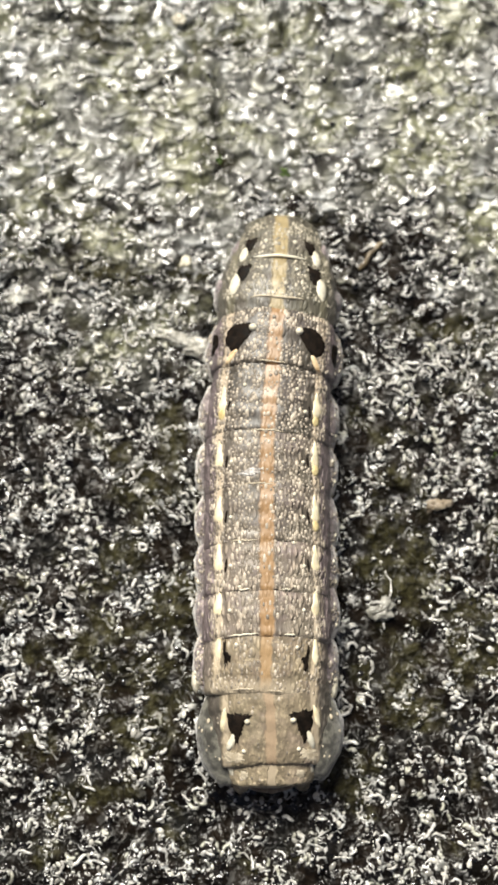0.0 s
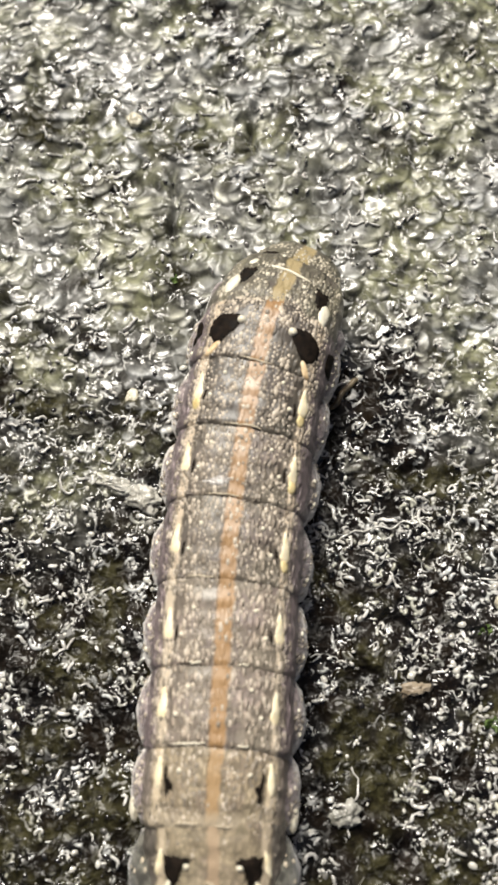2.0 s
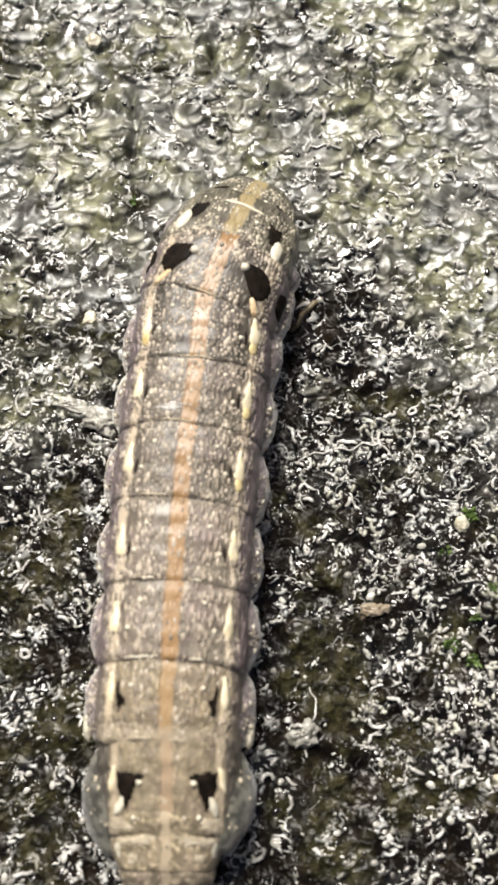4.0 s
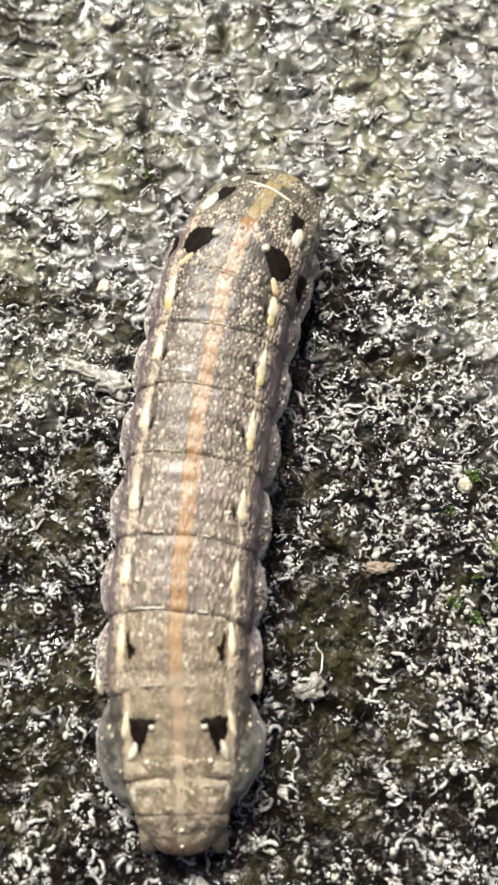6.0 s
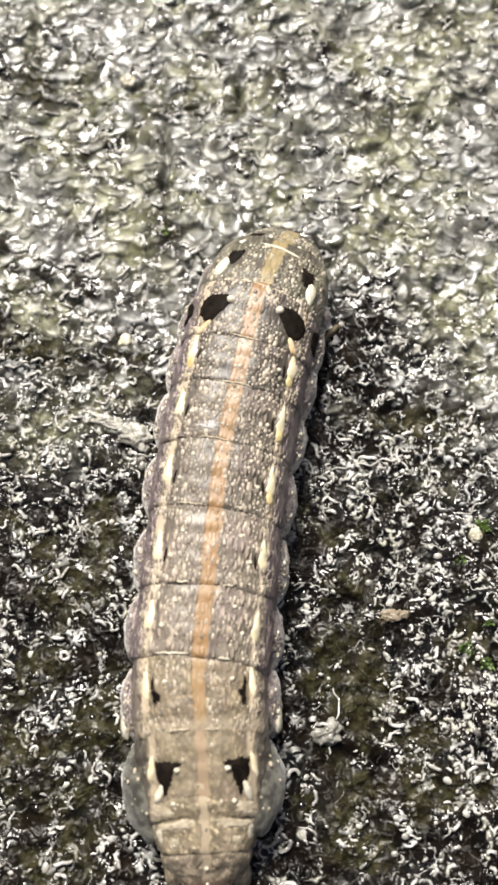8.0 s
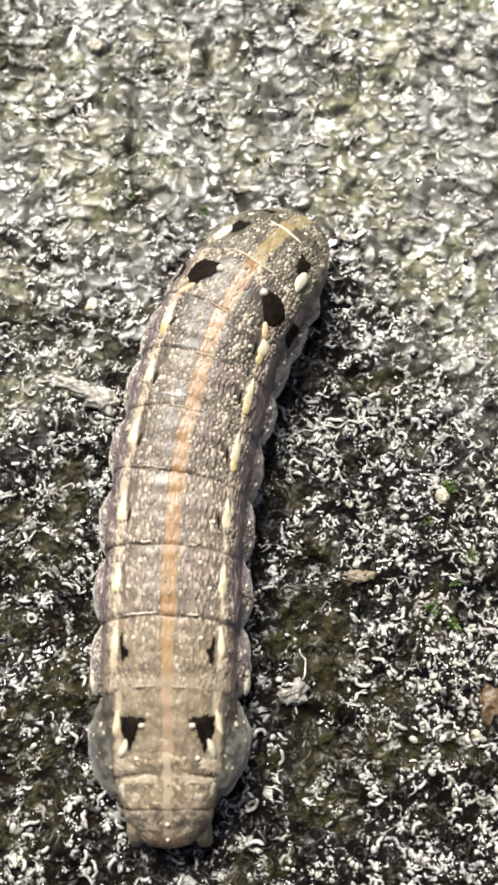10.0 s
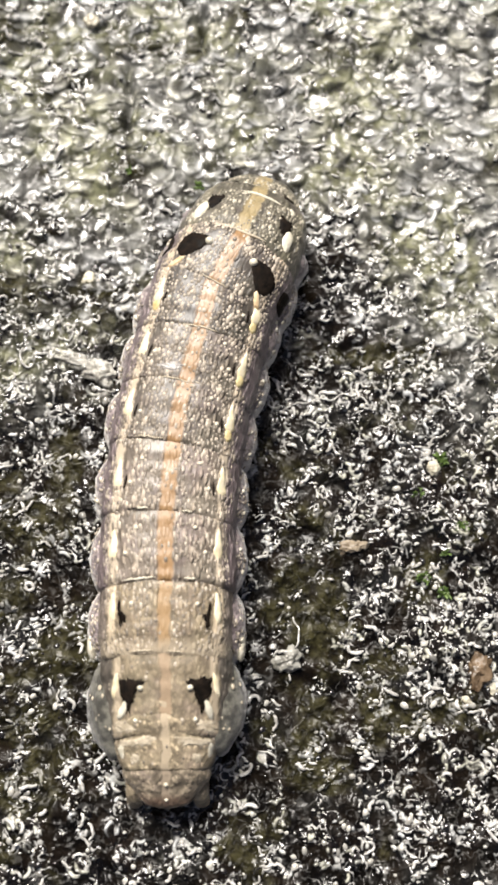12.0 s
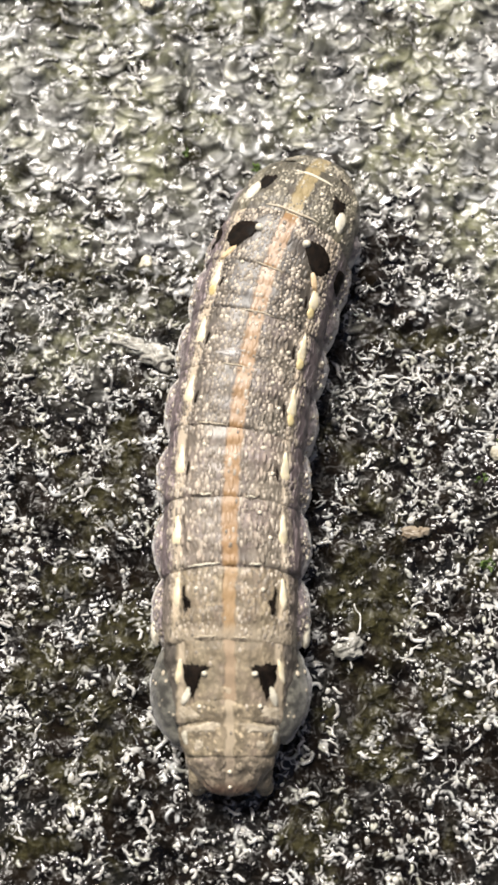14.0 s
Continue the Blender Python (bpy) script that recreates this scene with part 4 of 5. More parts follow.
        v, f = ring.patch(mirrored([(1.35, 0.55), (1.7, 0.85), (2.1, 0.8), (2.45, 0.9), (2.6, 0.5), (2.4, 0.12), (1.8, 0.15), (1.4, 0.2)], side), 0.01, 0.02, 4, 50, 0.45)
        mesh_object("pale_shoulder", v, f, CREAM, ob)
        wart(ring, ob, side * 1.2, 2.25, 0.17)
        wart(ring, ob, side * 1.45, 0.75, 0.13)
        flank_fold(ring, ob, side, 1.55, 1.55, 2.5, 2.4, 1.7, LOBE, "side_lobe", 2.42)
        rng = random.Random(31 + side)
        spots = [(rng.uniform(0.15, 0.9), rng.uniform(-0.8, 0.9), rng.uniform(0.03, 0.07)) for _ in range(8)]
        for dx, dy, r in [(0.55, 0.55, 0.1), (0.35, 0.8, 0.11)] + [q for q in spots if q[0] ** 2 + 0.36 * q[1] ** 2 < 0.9]:
            n = Vector((side * dx, dy * 0.6, sqrt(max(0.05, 1 - dx * dx - dy * dy * 0.36))))
            v, f = dome(Vector((side * 2.42 + n.x * 1.58, 1.55 + n.y * 2.55, 2.4 + n.z * 1.7)), n, r, r * 0.7, 8, 1.6)
            mesh_object("pale_wart", v, f, CREAM, ob)
    granules(ring, ob, 36, ((1.75, 2.15, 0.9),), 0.75)


def build_tail():
    ring, ob = ring_part("A9", caterpillar, SKIN_TAIL)
    RING_OBJECTS["A9"] = ob
    for side in (-1, 1):
        v, f = ring.patch(mirrored([(2.2, 1.5), (2.38, 1.3), (2.34, 0.9), (2.2, 0.5), (2.02, 0.55), (2.04, 0.85), (2.05, 1.2)], side), 0.01, 0.015, 4, 36, 0.3)
        mesh_object("pale_dash", v, f, IVORY, ob)
        v, f = ring.patch(mirrored([(0.25, 1.55), (0.9, 1.62), (1.6, 1.5), (2.35, 1.6), (2.6, 1.45), (2.5, 1.15), (2.1, 1.25), (1.7, 1.05), (1.2, 1.2), (0.8, 1.05), (0.3, 1.3)], side), 0.01, 0.02, 4, 60, 0.35)
        mesh_object("pale_ridge", v, f, CREAM, ob)
        v, f = ring.patch(mirrored([(1.2, 0.75), (1.6, 0.85), (1.85, 0.6), (1.6, 0.25), (1.25, 0.4)], side), 0.01, 0.02, 4, 40, 0.6)
        mesh_object("pale_fold_and_glint", v, f, CREAM, ob)
    granules(ring, ob, 50, (), 0.8)
    ring, ob = ring_part("A10", caterpillar, SKIN_ANAL, "anal_plate")
    RING_OBJECTS["A10"] = ob
    for side in (-1, 1):
        v, f = tube([(side * 1.2, 1.9, 1.9), (side * 1.5, 1.05, 1.9), (side * 1.6, 0.5, 1.4), (side * 1.66, 0.25, 0.7), (side * 1.7, 0.12, 0.25), (side * 1.7, 0.1, -0.05)], (0.6, 0.62, 0.5, 0.42, 0.44, 0.38), 14)
        mesh_object("anal_proleg", v, f, SKIN_TAIL, ob)
    wart(ring, ob, 0.0, 0.95, 0.13)
    wart(ring, ob, 0.0, 0.3, 0.1)


def build_a1():
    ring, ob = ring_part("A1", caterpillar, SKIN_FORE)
    RING_OBJECTS["A1"] = ob
    for side in (-1, 1):
        v, f = ring.patch(mirrored([(1.12, 2.25), (1.45, 2.5), (2.0, 2.55), (2.6, 2.3), (2.88, 1.75), (2.82, 1.1), (2.4, 0.75), (2.02, 0.8), (1.75, 1.2), (1.35, 1.7)], side), 0.05, 0.03, 5, 60, 0.1)
        mesh_object("black_spot", v, f, BLACK, ob, "large velvet black spot")
        wart(ring, ob, side * 1.3, 2.12, 0.24)
        v, f = ring.patch(mirrored([(1.95, 1.0), (2.25, 1.0), (2.5, 0.55), (2.7, 0.1), (2.45, 0.05), (2.15, 0.5)], side), 0.06, 0.04)
        mesh_object("orange_dash", v, f, ORANGE, ob)
        v, f = ring.patch(mirrored(ellipse(3.45, 1.7, 0.3, 0.7), side), 0.04, 0.03)
        mesh_object("flank_spot", v, f, BLACK, ob)
        wart(ring, ob, side * 3.6, 0.8, 0.16)
        flank_fold(ring, ob, side, 1.6, 1.1, 1.9)
    seam_crest(ring, ob)
    granules(ring, ob, 1050, ((2.05, 1.6, 0.75), (1.3, 2.12, 0.3), (1.55, 1.85, 0.5)), 1.1)


ORANGE = plain_material("orange_dash", (0.62, 0.42, 0.22), (0.8, 0.63, 0.4), 0.3, 0.4, 0.02)


def build_thorax():
    for kind, x, y, k in (("T3", 2.0, 1.5, 1.35), ("T2", 1.7, 0.85, 1.15)):
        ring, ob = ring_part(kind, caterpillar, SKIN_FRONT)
        RING_OBJECTS[kind] = ob
        for side in (-1, 1):
            flank_fold(ring, ob, side, 1.3, 0.95 * k / 1.2, 1.25, 2.6, 1.6, FOLD, "flank_fold", 2.7 if kind == "T3" else 2.05)
            v, f = ring.patch(mirrored([(x - 0.42 * k, y + 0.75 * k), (x - 0.1 * k, y + 0.6 * k), (x + 0.25 * k, y + 0.7 * k), (x + 0.32 * k, y + 0.2 * k), (x + 0.05 * k, y - 0.4 * k), (x - 0.2 * k, y)], side), 0.05, 0.03, 4, 40, 0.45)
            mesh_object("black_spot", v, f, BLACK, ob)
            v, f = ring.patch(mirrored(ellipse(x + 0.32 * k, y - 0.3 * k, 0.22 * k, 0.55 * k, 6), side), 0.06, 0.05)
            mesh_object("ivory_spot", v, f, IVORY, ob)
            wart(ring, ob, side * (x - 0.75 * k), y + 0.35 * k, 0.13)
            wart(ring, ob, side * (x + 1.1 * k), y - 0.1, 0.13)
            leg = [(side * 1.3, 1.5, 1.6), (side * 2.3, 1.7, 0.9), (side * 2.5, 2.1, 0.2), (side * 2.3, 2.4, 0.0)]
            v, f = tube(leg, (0.5, 0.36, 0.22, 0.08), 10)
            mesh_object("leg", v, f, HORN, ob)
        path = []
        for i in range(19):
            fx = -1.5 + 3.0 * i / 18
            path.append(ring.over(fx, 0.14) + ring.normal(ring.angle(fx, 0.14), 0.14) * (0.01 + 0.02 * noise.noise(Vector((fx * 3, k, 0)))))
        v, f = tube(path, [0.085 * min(1.0, 0.25 + 0.2 * min(i, 18 - i)) for i in range(19)], 8)
        mesh_object("pale_fold_and_glint", v, f, IVORY if kind == "T2" else CREAM, ob)
        granules(ring, ob, 1000 if kind == "T3" else 640, ((x, y, 0.55), (x + 0.4, y - 0.4, 0.6)), 1.05)
    ring, ob = ring_part("T1", caterpillar, SKIN_FRONT)
    RING_OBJECTS["T1"] = ob
    granules(ring, ob, 300, (), 1.0)
    verts, faces, nu, nv = [], [], 32, 22
    for i in range(nv + 1):
        b = pi * i / nv
        for k in range(nu):
            w = 2 * pi * k / nu
            x, z = 1.5 * sin(b) * cos(w), 1.3 * sin(b) * sin(w)
            z -= 0.28 * math.exp(-((x / 0.22) ** 2)) if sin(w) > 0 else 0.0
            verts.append(Vector((x, 0.9 - 1.35 * cos(b), 1.9 + z)))
    for i in range(nv):
        for k in range(nu):
            a, c = i * nu + k, i * nu + (k + 1) % nu
            faces.append((a, c, c + nu, a + nu))
    head = mesh_object("head", verts, faces, HORN, caterpillar, "smooth brown horny head")
    RING_OBJECTS["head"] = head
    for side in (-1, 1):
        v, f = tube([(side * 0.35, 2.0, 1.5), (side * 0.3, 2.35, 1.3), (side * 0.1, 2.5, 1.2)], (0.28, 0.2, 0.06), 8)
        mesh_object("jaw", v, f, HORN, head)


for kind in ("A2", "A3", "A4", "A5", "A6"):
    build_belly_ring(kind)
build_a7()
build_a8()
build_tail()
build_a1()
build_thorax()

# each ring: seconds, x, y, z in millimetres from the body's base, pitch and turn in degrees
SEGMENT_ROWS = {
    "A10": [
        (0.0, -0.66, -19.54, 0.00, 0.0, 0.6),
        (0.1, -0.61, -18.50, 0.00, 0.0, 0.2),
        (0.2, -0.56, -18.09, 0.00, 0.0, -0.1),
        (0.3, -0.51, -17.52, 0.00, 0.0, -0.5),
        (0.4, -0.49, -17.61, 0.00, 0.0, -0.8),
        (0.5, -0.48, -17.87, 0.00, 0.0, -1.0),
        (0.7, -0.50, -18.08, 0.00, 0.0, -1.3),
        (0.8, -0.52, -18.28, 0.00, 0.0, -1.4),
        (1.0, -0.54, -17.89, 0.00, 0.0, -1.5),
        (1.5, -0.60, -17.66, 0.00, 0.0, -1.7),
        (2.0, -0.60, -17.43, 0.00, 0.0, -1.8),
        (2.5, -0.61, -17.43, 0.00, 0.0, -1.5),
        (3.0, -0.56, -17.52, 0.00, 0.0, -1.6),
        (3.5, -0.55, -17.49, 0.00, 0.0, -1.6),
        (4.0, -0.54, -17.49, 0.00, 0.0, -1.2),
        (4.2, -0.56, -17.49, 0.00, 0.0, -1.4),
        (6.3, -0.20, -17.44, 0.00, 0.0, 1.9),
        (6.5, -0.20, -17.37, 0.00, 0.0, 2.4),
        (7.0, -0.24, -17.31, 0.00, 0.0, 2.3),
        (7.5, -0.11, -17.33, 0.00, 0.0, 2.6),
        (8.0, -0.17, -17.24, 0.00, 0.0, 2.5),
        (8.5, -0.05, -17.23, 0.00, 0.0, 3.2),
        (8.7, -0.10, -17.25, 0.00, 0.0, 2.8),
        (10.8, -0.44, -17.10, 0.00, 0.0, -1.2),
        (11.0, -0.34, -17.10, 0.00, 0.0, -0.1),
        (11.5, -0.25, -17.11, 0.00, 0.0, -0.0),
        (12.0, -0.28, -17.05, 0.00, 0.0, 0.1),
        (12.5, -0.27, -17.06, 0.00, 0.0, 0.2),
        (13.0, -0.27, -17.03, 0.00, 0.0, 0.5),
        (13.3, -0.27, -17.03, 0.00, 0.0, 0.4),
        (13.5, -0.28, -17.02, 0.00, 0.0, -0.4),
        (14.0, -0.19, -17.02, 0.00, 0.0, -0.4),
    ],
    "A9": [
        (0.0, -0.66, -19.26, 0.00, 0.0, 0.6),
        (0.1, -0.60, -18.07, 0.00, 0.0, 0.2),
        (0.2, -0.55, -17.52, 0.00, 0.0, -0.1),
        (0.3, -0.50, -16.77, 0.00, 0.0, -0.5),
        (0.4, -0.47, -16.66, 0.00, 0.0, -0.8),
        (0.5, -0.46, -16.68, 0.00, 0.0, -1.0),
        (0.7, -0.47, -16.54, 0.00, 0.0, -1.3),
        (0.8, -0.48, -16.68, 0.00, 0.0, -1.4),
        (1.0, -0.50, -16.24, 0.00, 0.0, -1.5),
        (1.5, -0.56, -16.01, 0.00, 0.0, -1.7),
        (2.0, -0.55, -15.78, 0.00, 0.0, -1.8),
        (2.5, -0.57, -15.79, 0.00, 0.0, -1.5),
        (3.0, -0.51, -15.87, 0.00, 0.0, -1.6),
        (3.5, -0.50, -15.84, 0.00, 0.0, -1.6),
        (4.0, -0.51, -15.84, 0.00, 0.0, -1.2),
        (4.2, -0.52, -15.84, 0.00, 0.0, -1.4),
        (6.3, -0.26, -15.79, 0.00, 0.0, 1.9),
        (6.5, -0.27, -15.72, 0.00, 0.0, 2.4),
        (7.0, -0.30, -15.66, 0.00, 0.0, 2.3),
        (7.5, -0.18, -15.69, 0.00, 0.0, 2.6),
        (8.0, -0.24, -15.59, 0.00, 0.0, 2.5),
        (8.5, -0.14, -15.58, 0.00, 0.0, 3.2),
        (8.7, -0.18, -15.61, 0.00, 0.0, 2.8),
        (10.8, -0.41, -15.45, 0.00, 0.0, -1.2),
        (11.0, -0.34, -15.45, 0.00, 0.0, -0.1),
        (11.5, -0.25, -15.46, 0.00, 0.0, -0.0),
        (12.0, -0.28, -15.40, 0.00, 0.0, 0.1),
        (12.5, -0.27, -15.41, 0.00, 0.0, 0.2),
        (13.0, -0.29, -15.38, 0.00, 0.0, 0.5),
        (13.3, -0.29, -15.38, 0.00, 0.0, 0.4),
        (13.5, -0.27, -15.37, 0.00, 0.0, -0.4),
        (14.0, -0.18, -15.37, 0.00, 0.0, -0.4),
    ],
    "A8": [
        (0.0, -0.67, -18.19, 0.00, 0.0, 0.6),
        (0.1, -0.60, -16.93, 0.00, 0.0, 0.2),
        (0.2, -0.53, -16.30, 0.00, 0.0, -0.1),
        (0.3, -0.47, -15.48, 0.00, 0.0, -0.5),
        (0.4, -0.44, -15.30, 0.00, 0.0, -0.8),
        (0.5, -0.43, -15.23, 0.00, 0.0, -1.0),
        (0.7, -0.44, -14.98, 0.00, 0.0, -1.3),
        (0.8, -0.45, -15.09, 0.00, 0.0, -1.4),
        (1.0, -0.46, -14.64, 0.00, 0.0, -1.5),
        (1.5, -0.51, -14.41, 0.00, 0.0, -1.7),
        (2.0, -0.50, -14.18, 0.00, 0.0, -1.8),
        (2.5, -0.53, -14.19, 0.00, 0.0, -1.5),
        (3.0, -0.47, -14.27, 0.00, 0.0, -1.6),
        (3.5, -0.45, -14.24, 0.00, 0.0, -1.6),
        (4.0, -0.47, -14.24, 0.00, 0.0, -1.2),
        (4.2, -0.48, -14.24, 0.00, 0.0, -1.4),
        (6.3, -0.31, -14.19, 0.00, 0.0, 1.9),
        (6.5, -0.34, -14.13, 0.00, 0.0, 2.4),
        (7.0, -0.37, -14.06, 0.00, 0.0, 2.3),
        (7.5, -0.25, -14.09, 0.00, 0.0, 2.6),
        (8.0, -0.31, -14.00, 0.00, 0.0, 2.5),
        (8.5, -0.23, -13.98, 0.00, 0.0, 3.2),
        (8.7, -0.25, -14.01, 0.00, 0.0, 2.8),
        (10.8, -0.38, -13.85, 0.00, 0.0, -1.2),
        (11.0, -0.33, -13.85, 0.00, 0.0, -0.1),
        (11.5, -0.25, -13.86, 0.00, 0.0, -0.0),
        (12.0, -0.28, -13.80, 0.00, 0.0, 0.1),
        (12.5, -0.28, -13.81, 0.00, 0.0, 0.2),
        (13.0, -0.30, -13.78, 0.00, 0.0, 0.5),
        (13.3, -0.30, -13.78, 0.00, 0.0, 0.4),
        (13.5, -0.26, -13.77, 0.00, 0.0, -0.4),
        (14.0, -0.17, -13.77, 0.00, 0.0, -0.4),
    ],
    "A7": [
        (0.0, -0.95, -14.60, 0.00, 0.0, -4.2),
        (0.1, -0.80, -13.34, 0.00, 0.0, -3.9),
        (0.2, -0.69, -12.73, 0.00, 0.0, -3.7),
        (0.3, -0.58, -11.79, 0.00, 0.0, -3.5),
        (0.4, -0.52, -11.47, 0.00, 0.0, -3.4),
        (0.5, -0.50, -11.28, 0.00, 0.0, -3.3),
        (0.7, -0.48, -10.99, 0.00, 0.0, -3.3),
        (0.8, -0.49, -11.13, 0.00, 0.0, -3.3),
        (1.0, -0.47, -10.74, 0.00, 0.0, -3.3),
        (1.5, -0.54, -10.57, 0.00, 0.0, -4.0),
        (2.0, -0.53, -10.35, 0.00, 0.0, -4.4),
        (2.5, -0.58, -10.35, 0.00, 0.0, -3.9),
        (3.0, -0.53, -10.40, 0.00, 0.0, -4.4),
        (3.5, -0.50, -10.37, 0.00, 0.0, -4.1),
        (4.0, -0.53, -10.35, 0.00, 0.0, -3.4),
        (4.2, -0.53, -10.35, 0.00, 0.0, -3.8),
        (6.3, -0.48, -10.35, 0.00, 0.0, 1.2),
        (6.5, -0.53, -10.28, 0.00, 0.0, 1.9),
        (7.0, -0.54, -10.22, 0.00, 0.0, 1.9),
        (7.5, -0.43, -10.21, 0.00, 0.0, 2.5),
        (8.0, -0.49, -10.16, 0.00, 0.0, 2.3),
        (8.5, -0.47, -10.16, 0.00, 0.0, 2.9),
        (8.7, -0.47, -10.15, 0.00, 0.0, 2.3),
        (10.8, -0.31, -10.07, 0.00, 0.0, -1.4),
        (11.0, -0.40, -10.10, 0.00, 0.0, -1.3),
        (11.5, -0.31, -10.10, 0.00, 0.0, -1.1),
        (12.0, -0.36, -10.06, 0.00, 0.0, -1.1),
        (12.5, -0.36, -10.08, 0.00, 0.0, -1.1),
        (13.0, -0.39, -10.06, 0.00, 0.0, -0.5),
        (13.3, -0.38, -10.06, 0.00, 0.0, -0.6),
        (13.5, -0.28, -10.03, 0.00, 0.0, -1.3),
        (14.0, -0.20, -10.05, 0.00, 0.0, -1.4),
    ],
    "A6": [
        (0.0, -0.74, -11.74, 0.00, 0.0, -1.6),
        (0.1, -0.61, -10.41, 0.00, 0.0, -1.8),
        (0.2, -0.50, -9.76, 0.00, 0.0, -2.1),
        (0.3, -0.40, -8.63, 0.00, 0.0, -2.3),
        (0.4, -0.33, -8.12, 0.00, 0.0, -2.5),
        (0.5, -0.30, -7.74, 0.00, 0.0, -2.7),
        (0.7, -0.28, -7.33, 0.00, 0.0, -3.1),
        (0.8, -0.29, -7.47, 0.00, 0.0, -3.2),
        (1.0, -0.27, -7.14, 0.00, 0.0, -3.3),
        (1.5, -0.30, -7.06, 0.00, 0.0, -3.3),
        (2.0, -0.27, -6.86, 0.00, 0.0, -3.6),
        (2.5, -0.34, -6.81, 0.00, 0.0, -3.3),
        (3.0, -0.26, -6.86, 0.00, 0.0, -2.9),
        (3.5, -0.24, -6.85, 0.00, 0.0, -2.6),
        (4.0, -0.32, -6.82, 0.00, 0.0, -3.3),
        (4.2, -0.30, -6.79, 0.00, 0.0, -2.7),
        (6.3, -0.55, -6.96, 0.00, 0.0, -5.8),
        (6.5, -0.64, -6.88, 0.00, 0.0, -6.5),
        (7.0, -0.66, -6.83, 0.00, 0.0, -5.9),
        (7.5, -0.58, -6.82, 0.00, 0.0, -6.1),
        (8.0, -0.62, -6.75, 0.00, 0.0, -6.5),
        (8.5, -0.63, -6.80, 0.00, 0.0, -6.0),
        (8.7, -0.60, -6.80, 0.00, 0.0, -5.9),
        (10.8, -0.23, -6.61, 0.00, 0.0, -0.4),
        (11.0, -0.32, -6.60, 0.00, 0.0, -0.3),
        (11.5, -0.25, -6.59, 0.00, 0.0, 0.0),
        (12.0, -0.29, -6.58, 0.00, 0.0, -0.3),
        (12.5, -0.30, -6.59, 0.00, 0.0, -0.5),
        (13.0, -0.35, -6.58, 0.00, 0.0, -0.6),
        (13.3, -0.33, -6.58, 0.00, 0.0, -0.4),
        (13.5, -0.20, -6.58, 0.00, 0.0, 0.8),
        (14.0, -0.12, -6.60, 0.00, 0.0, 0.1),
    ],
    "A5": [
        (0.0, -0.68, -9.40, 0.00, 0.0, -1.6),
        (0.1, -0.54, -8.04, 0.00, 0.0, -2.1),
        (0.2, -0.43, -7.37, 0.00, 0.0, -2.5),
        (0.3, -0.31, -6.05, 0.00, 0.0, -2.9),
        (0.4, -0.22, -5.27, 0.00, 0.0, -3.3),
        (0.5, -0.15, -4.56, 0.00, 0.0, -3.5),
        (0.7, -0.08, -3.77, 0.00, 0.0, -3.7),
        (0.8, -0.08, -3.86, 0.00, 0.0, -3.8),
        (1.0, -0.06, -3.56, 0.00, 0.0, -3.8),
        (1.5, -0.09, -3.49, 0.00, 0.0, -3.7),
        (2.0, -0.04, -3.27, 0.00, 0.0, -3.4),
        (2.5, -0.14, -3.25, 0.00, 0.0, -4.2),
        (3.0, -0.08, -3.31, 0.00, 0.0, -3.4),
        (3.5, -0.08, -3.29, 0.00, 0.0, -4.3),
        (4.0, -0.12, -3.33, 0.00, 0.0, -3.7),
        (4.2, -0.13, -3.31, 0.00, 0.0, -3.8),
        (6.3, -0.20, -3.48, 0.00, 0.0, -5.9),
        (6.5, -0.24, -3.40, 0.00, 0.0, -5.5),
        (7.0, -0.30, -3.36, 0.00, 0.0, -5.5),
        (7.5, -0.21, -3.39, 0.00, 0.0, -5.0),
        (8.0, -0.23, -3.34, 0.00, 0.0, -5.4),
        (8.5, -0.27, -3.41, 0.00, 0.0, -5.6),
        (8.7, -0.25, -3.42, 0.00, 0.0, -4.8),
        (10.8, -0.20, -3.24, 0.00, 0.0, -5.3),
        (11.0, -0.31, -3.23, 0.00, 0.0, -5.3),
        (11.5, -0.25, -3.21, 0.00, 0.0, -5.0),
        (12.0, -0.27, -3.22, 0.00, 0.0, -5.2),
        (12.5, -0.27, -3.28, 0.00, 0.0, -5.3),
        (13.0, -0.32, -3.26, 0.00, 0.0, -5.4),
        (13.3, -0.31, -3.26, 0.00, 0.0, -5.2),
        (13.5, -0.25, -3.28, 0.00, 0.0, -4.1),
        (14.0, -0.13, -3.28, 0.00, 0.0, -4.1),
    ],
    "A4": [
        (0.0, -0.60, -6.80, 0.00, 0.0, -1.6),
        (0.1, -0.44, -5.44, 0.00, 0.0, -1.7),
        (0.2, -0.31, -4.78, 0.00, 0.0, -1.8),
        (0.3, -0.17, -3.30, 0.00, 0.0, -2.0),
        (0.4, -0.05, -2.29, 0.00, 0.0, -2.2),
        (0.5, 0.05, -1.31, 0.00, 0.0, -2.7),
        (0.7, 0.17, -0.12, 0.00, 0.0, -4.0),
        (0.8, 0.17, -0.06, 0.00, 0.0, -4.6),
        (1.0, 0.20, 0.39, 0.00, 0.0, -5.3),
        (1.5, 0.16, 0.49, 0.00, 0.0, -5.2),
        (2.0, 0.19, 0.64, 0.00, 0.0, -5.4),
        (2.5, 0.15, 0.71, 0.00, 0.0, -5.8),
        (3.0, 0.15, 0.57, 0.00, 0.0, -6.2),
        (3.5, 0.21, 0.54, 0.00, 0.0, -5.4),
        (4.0, 0.12, 0.47, 0.00, 0.0, -5.5),
        (4.2, 0.12, 0.44, 0.00, 0.0, -5.5),
        (6.3, 0.21, 0.41, 0.00, 0.0, -7.9),
        (6.5, 0.12, 0.45, 0.00, 0.0, -8.0),
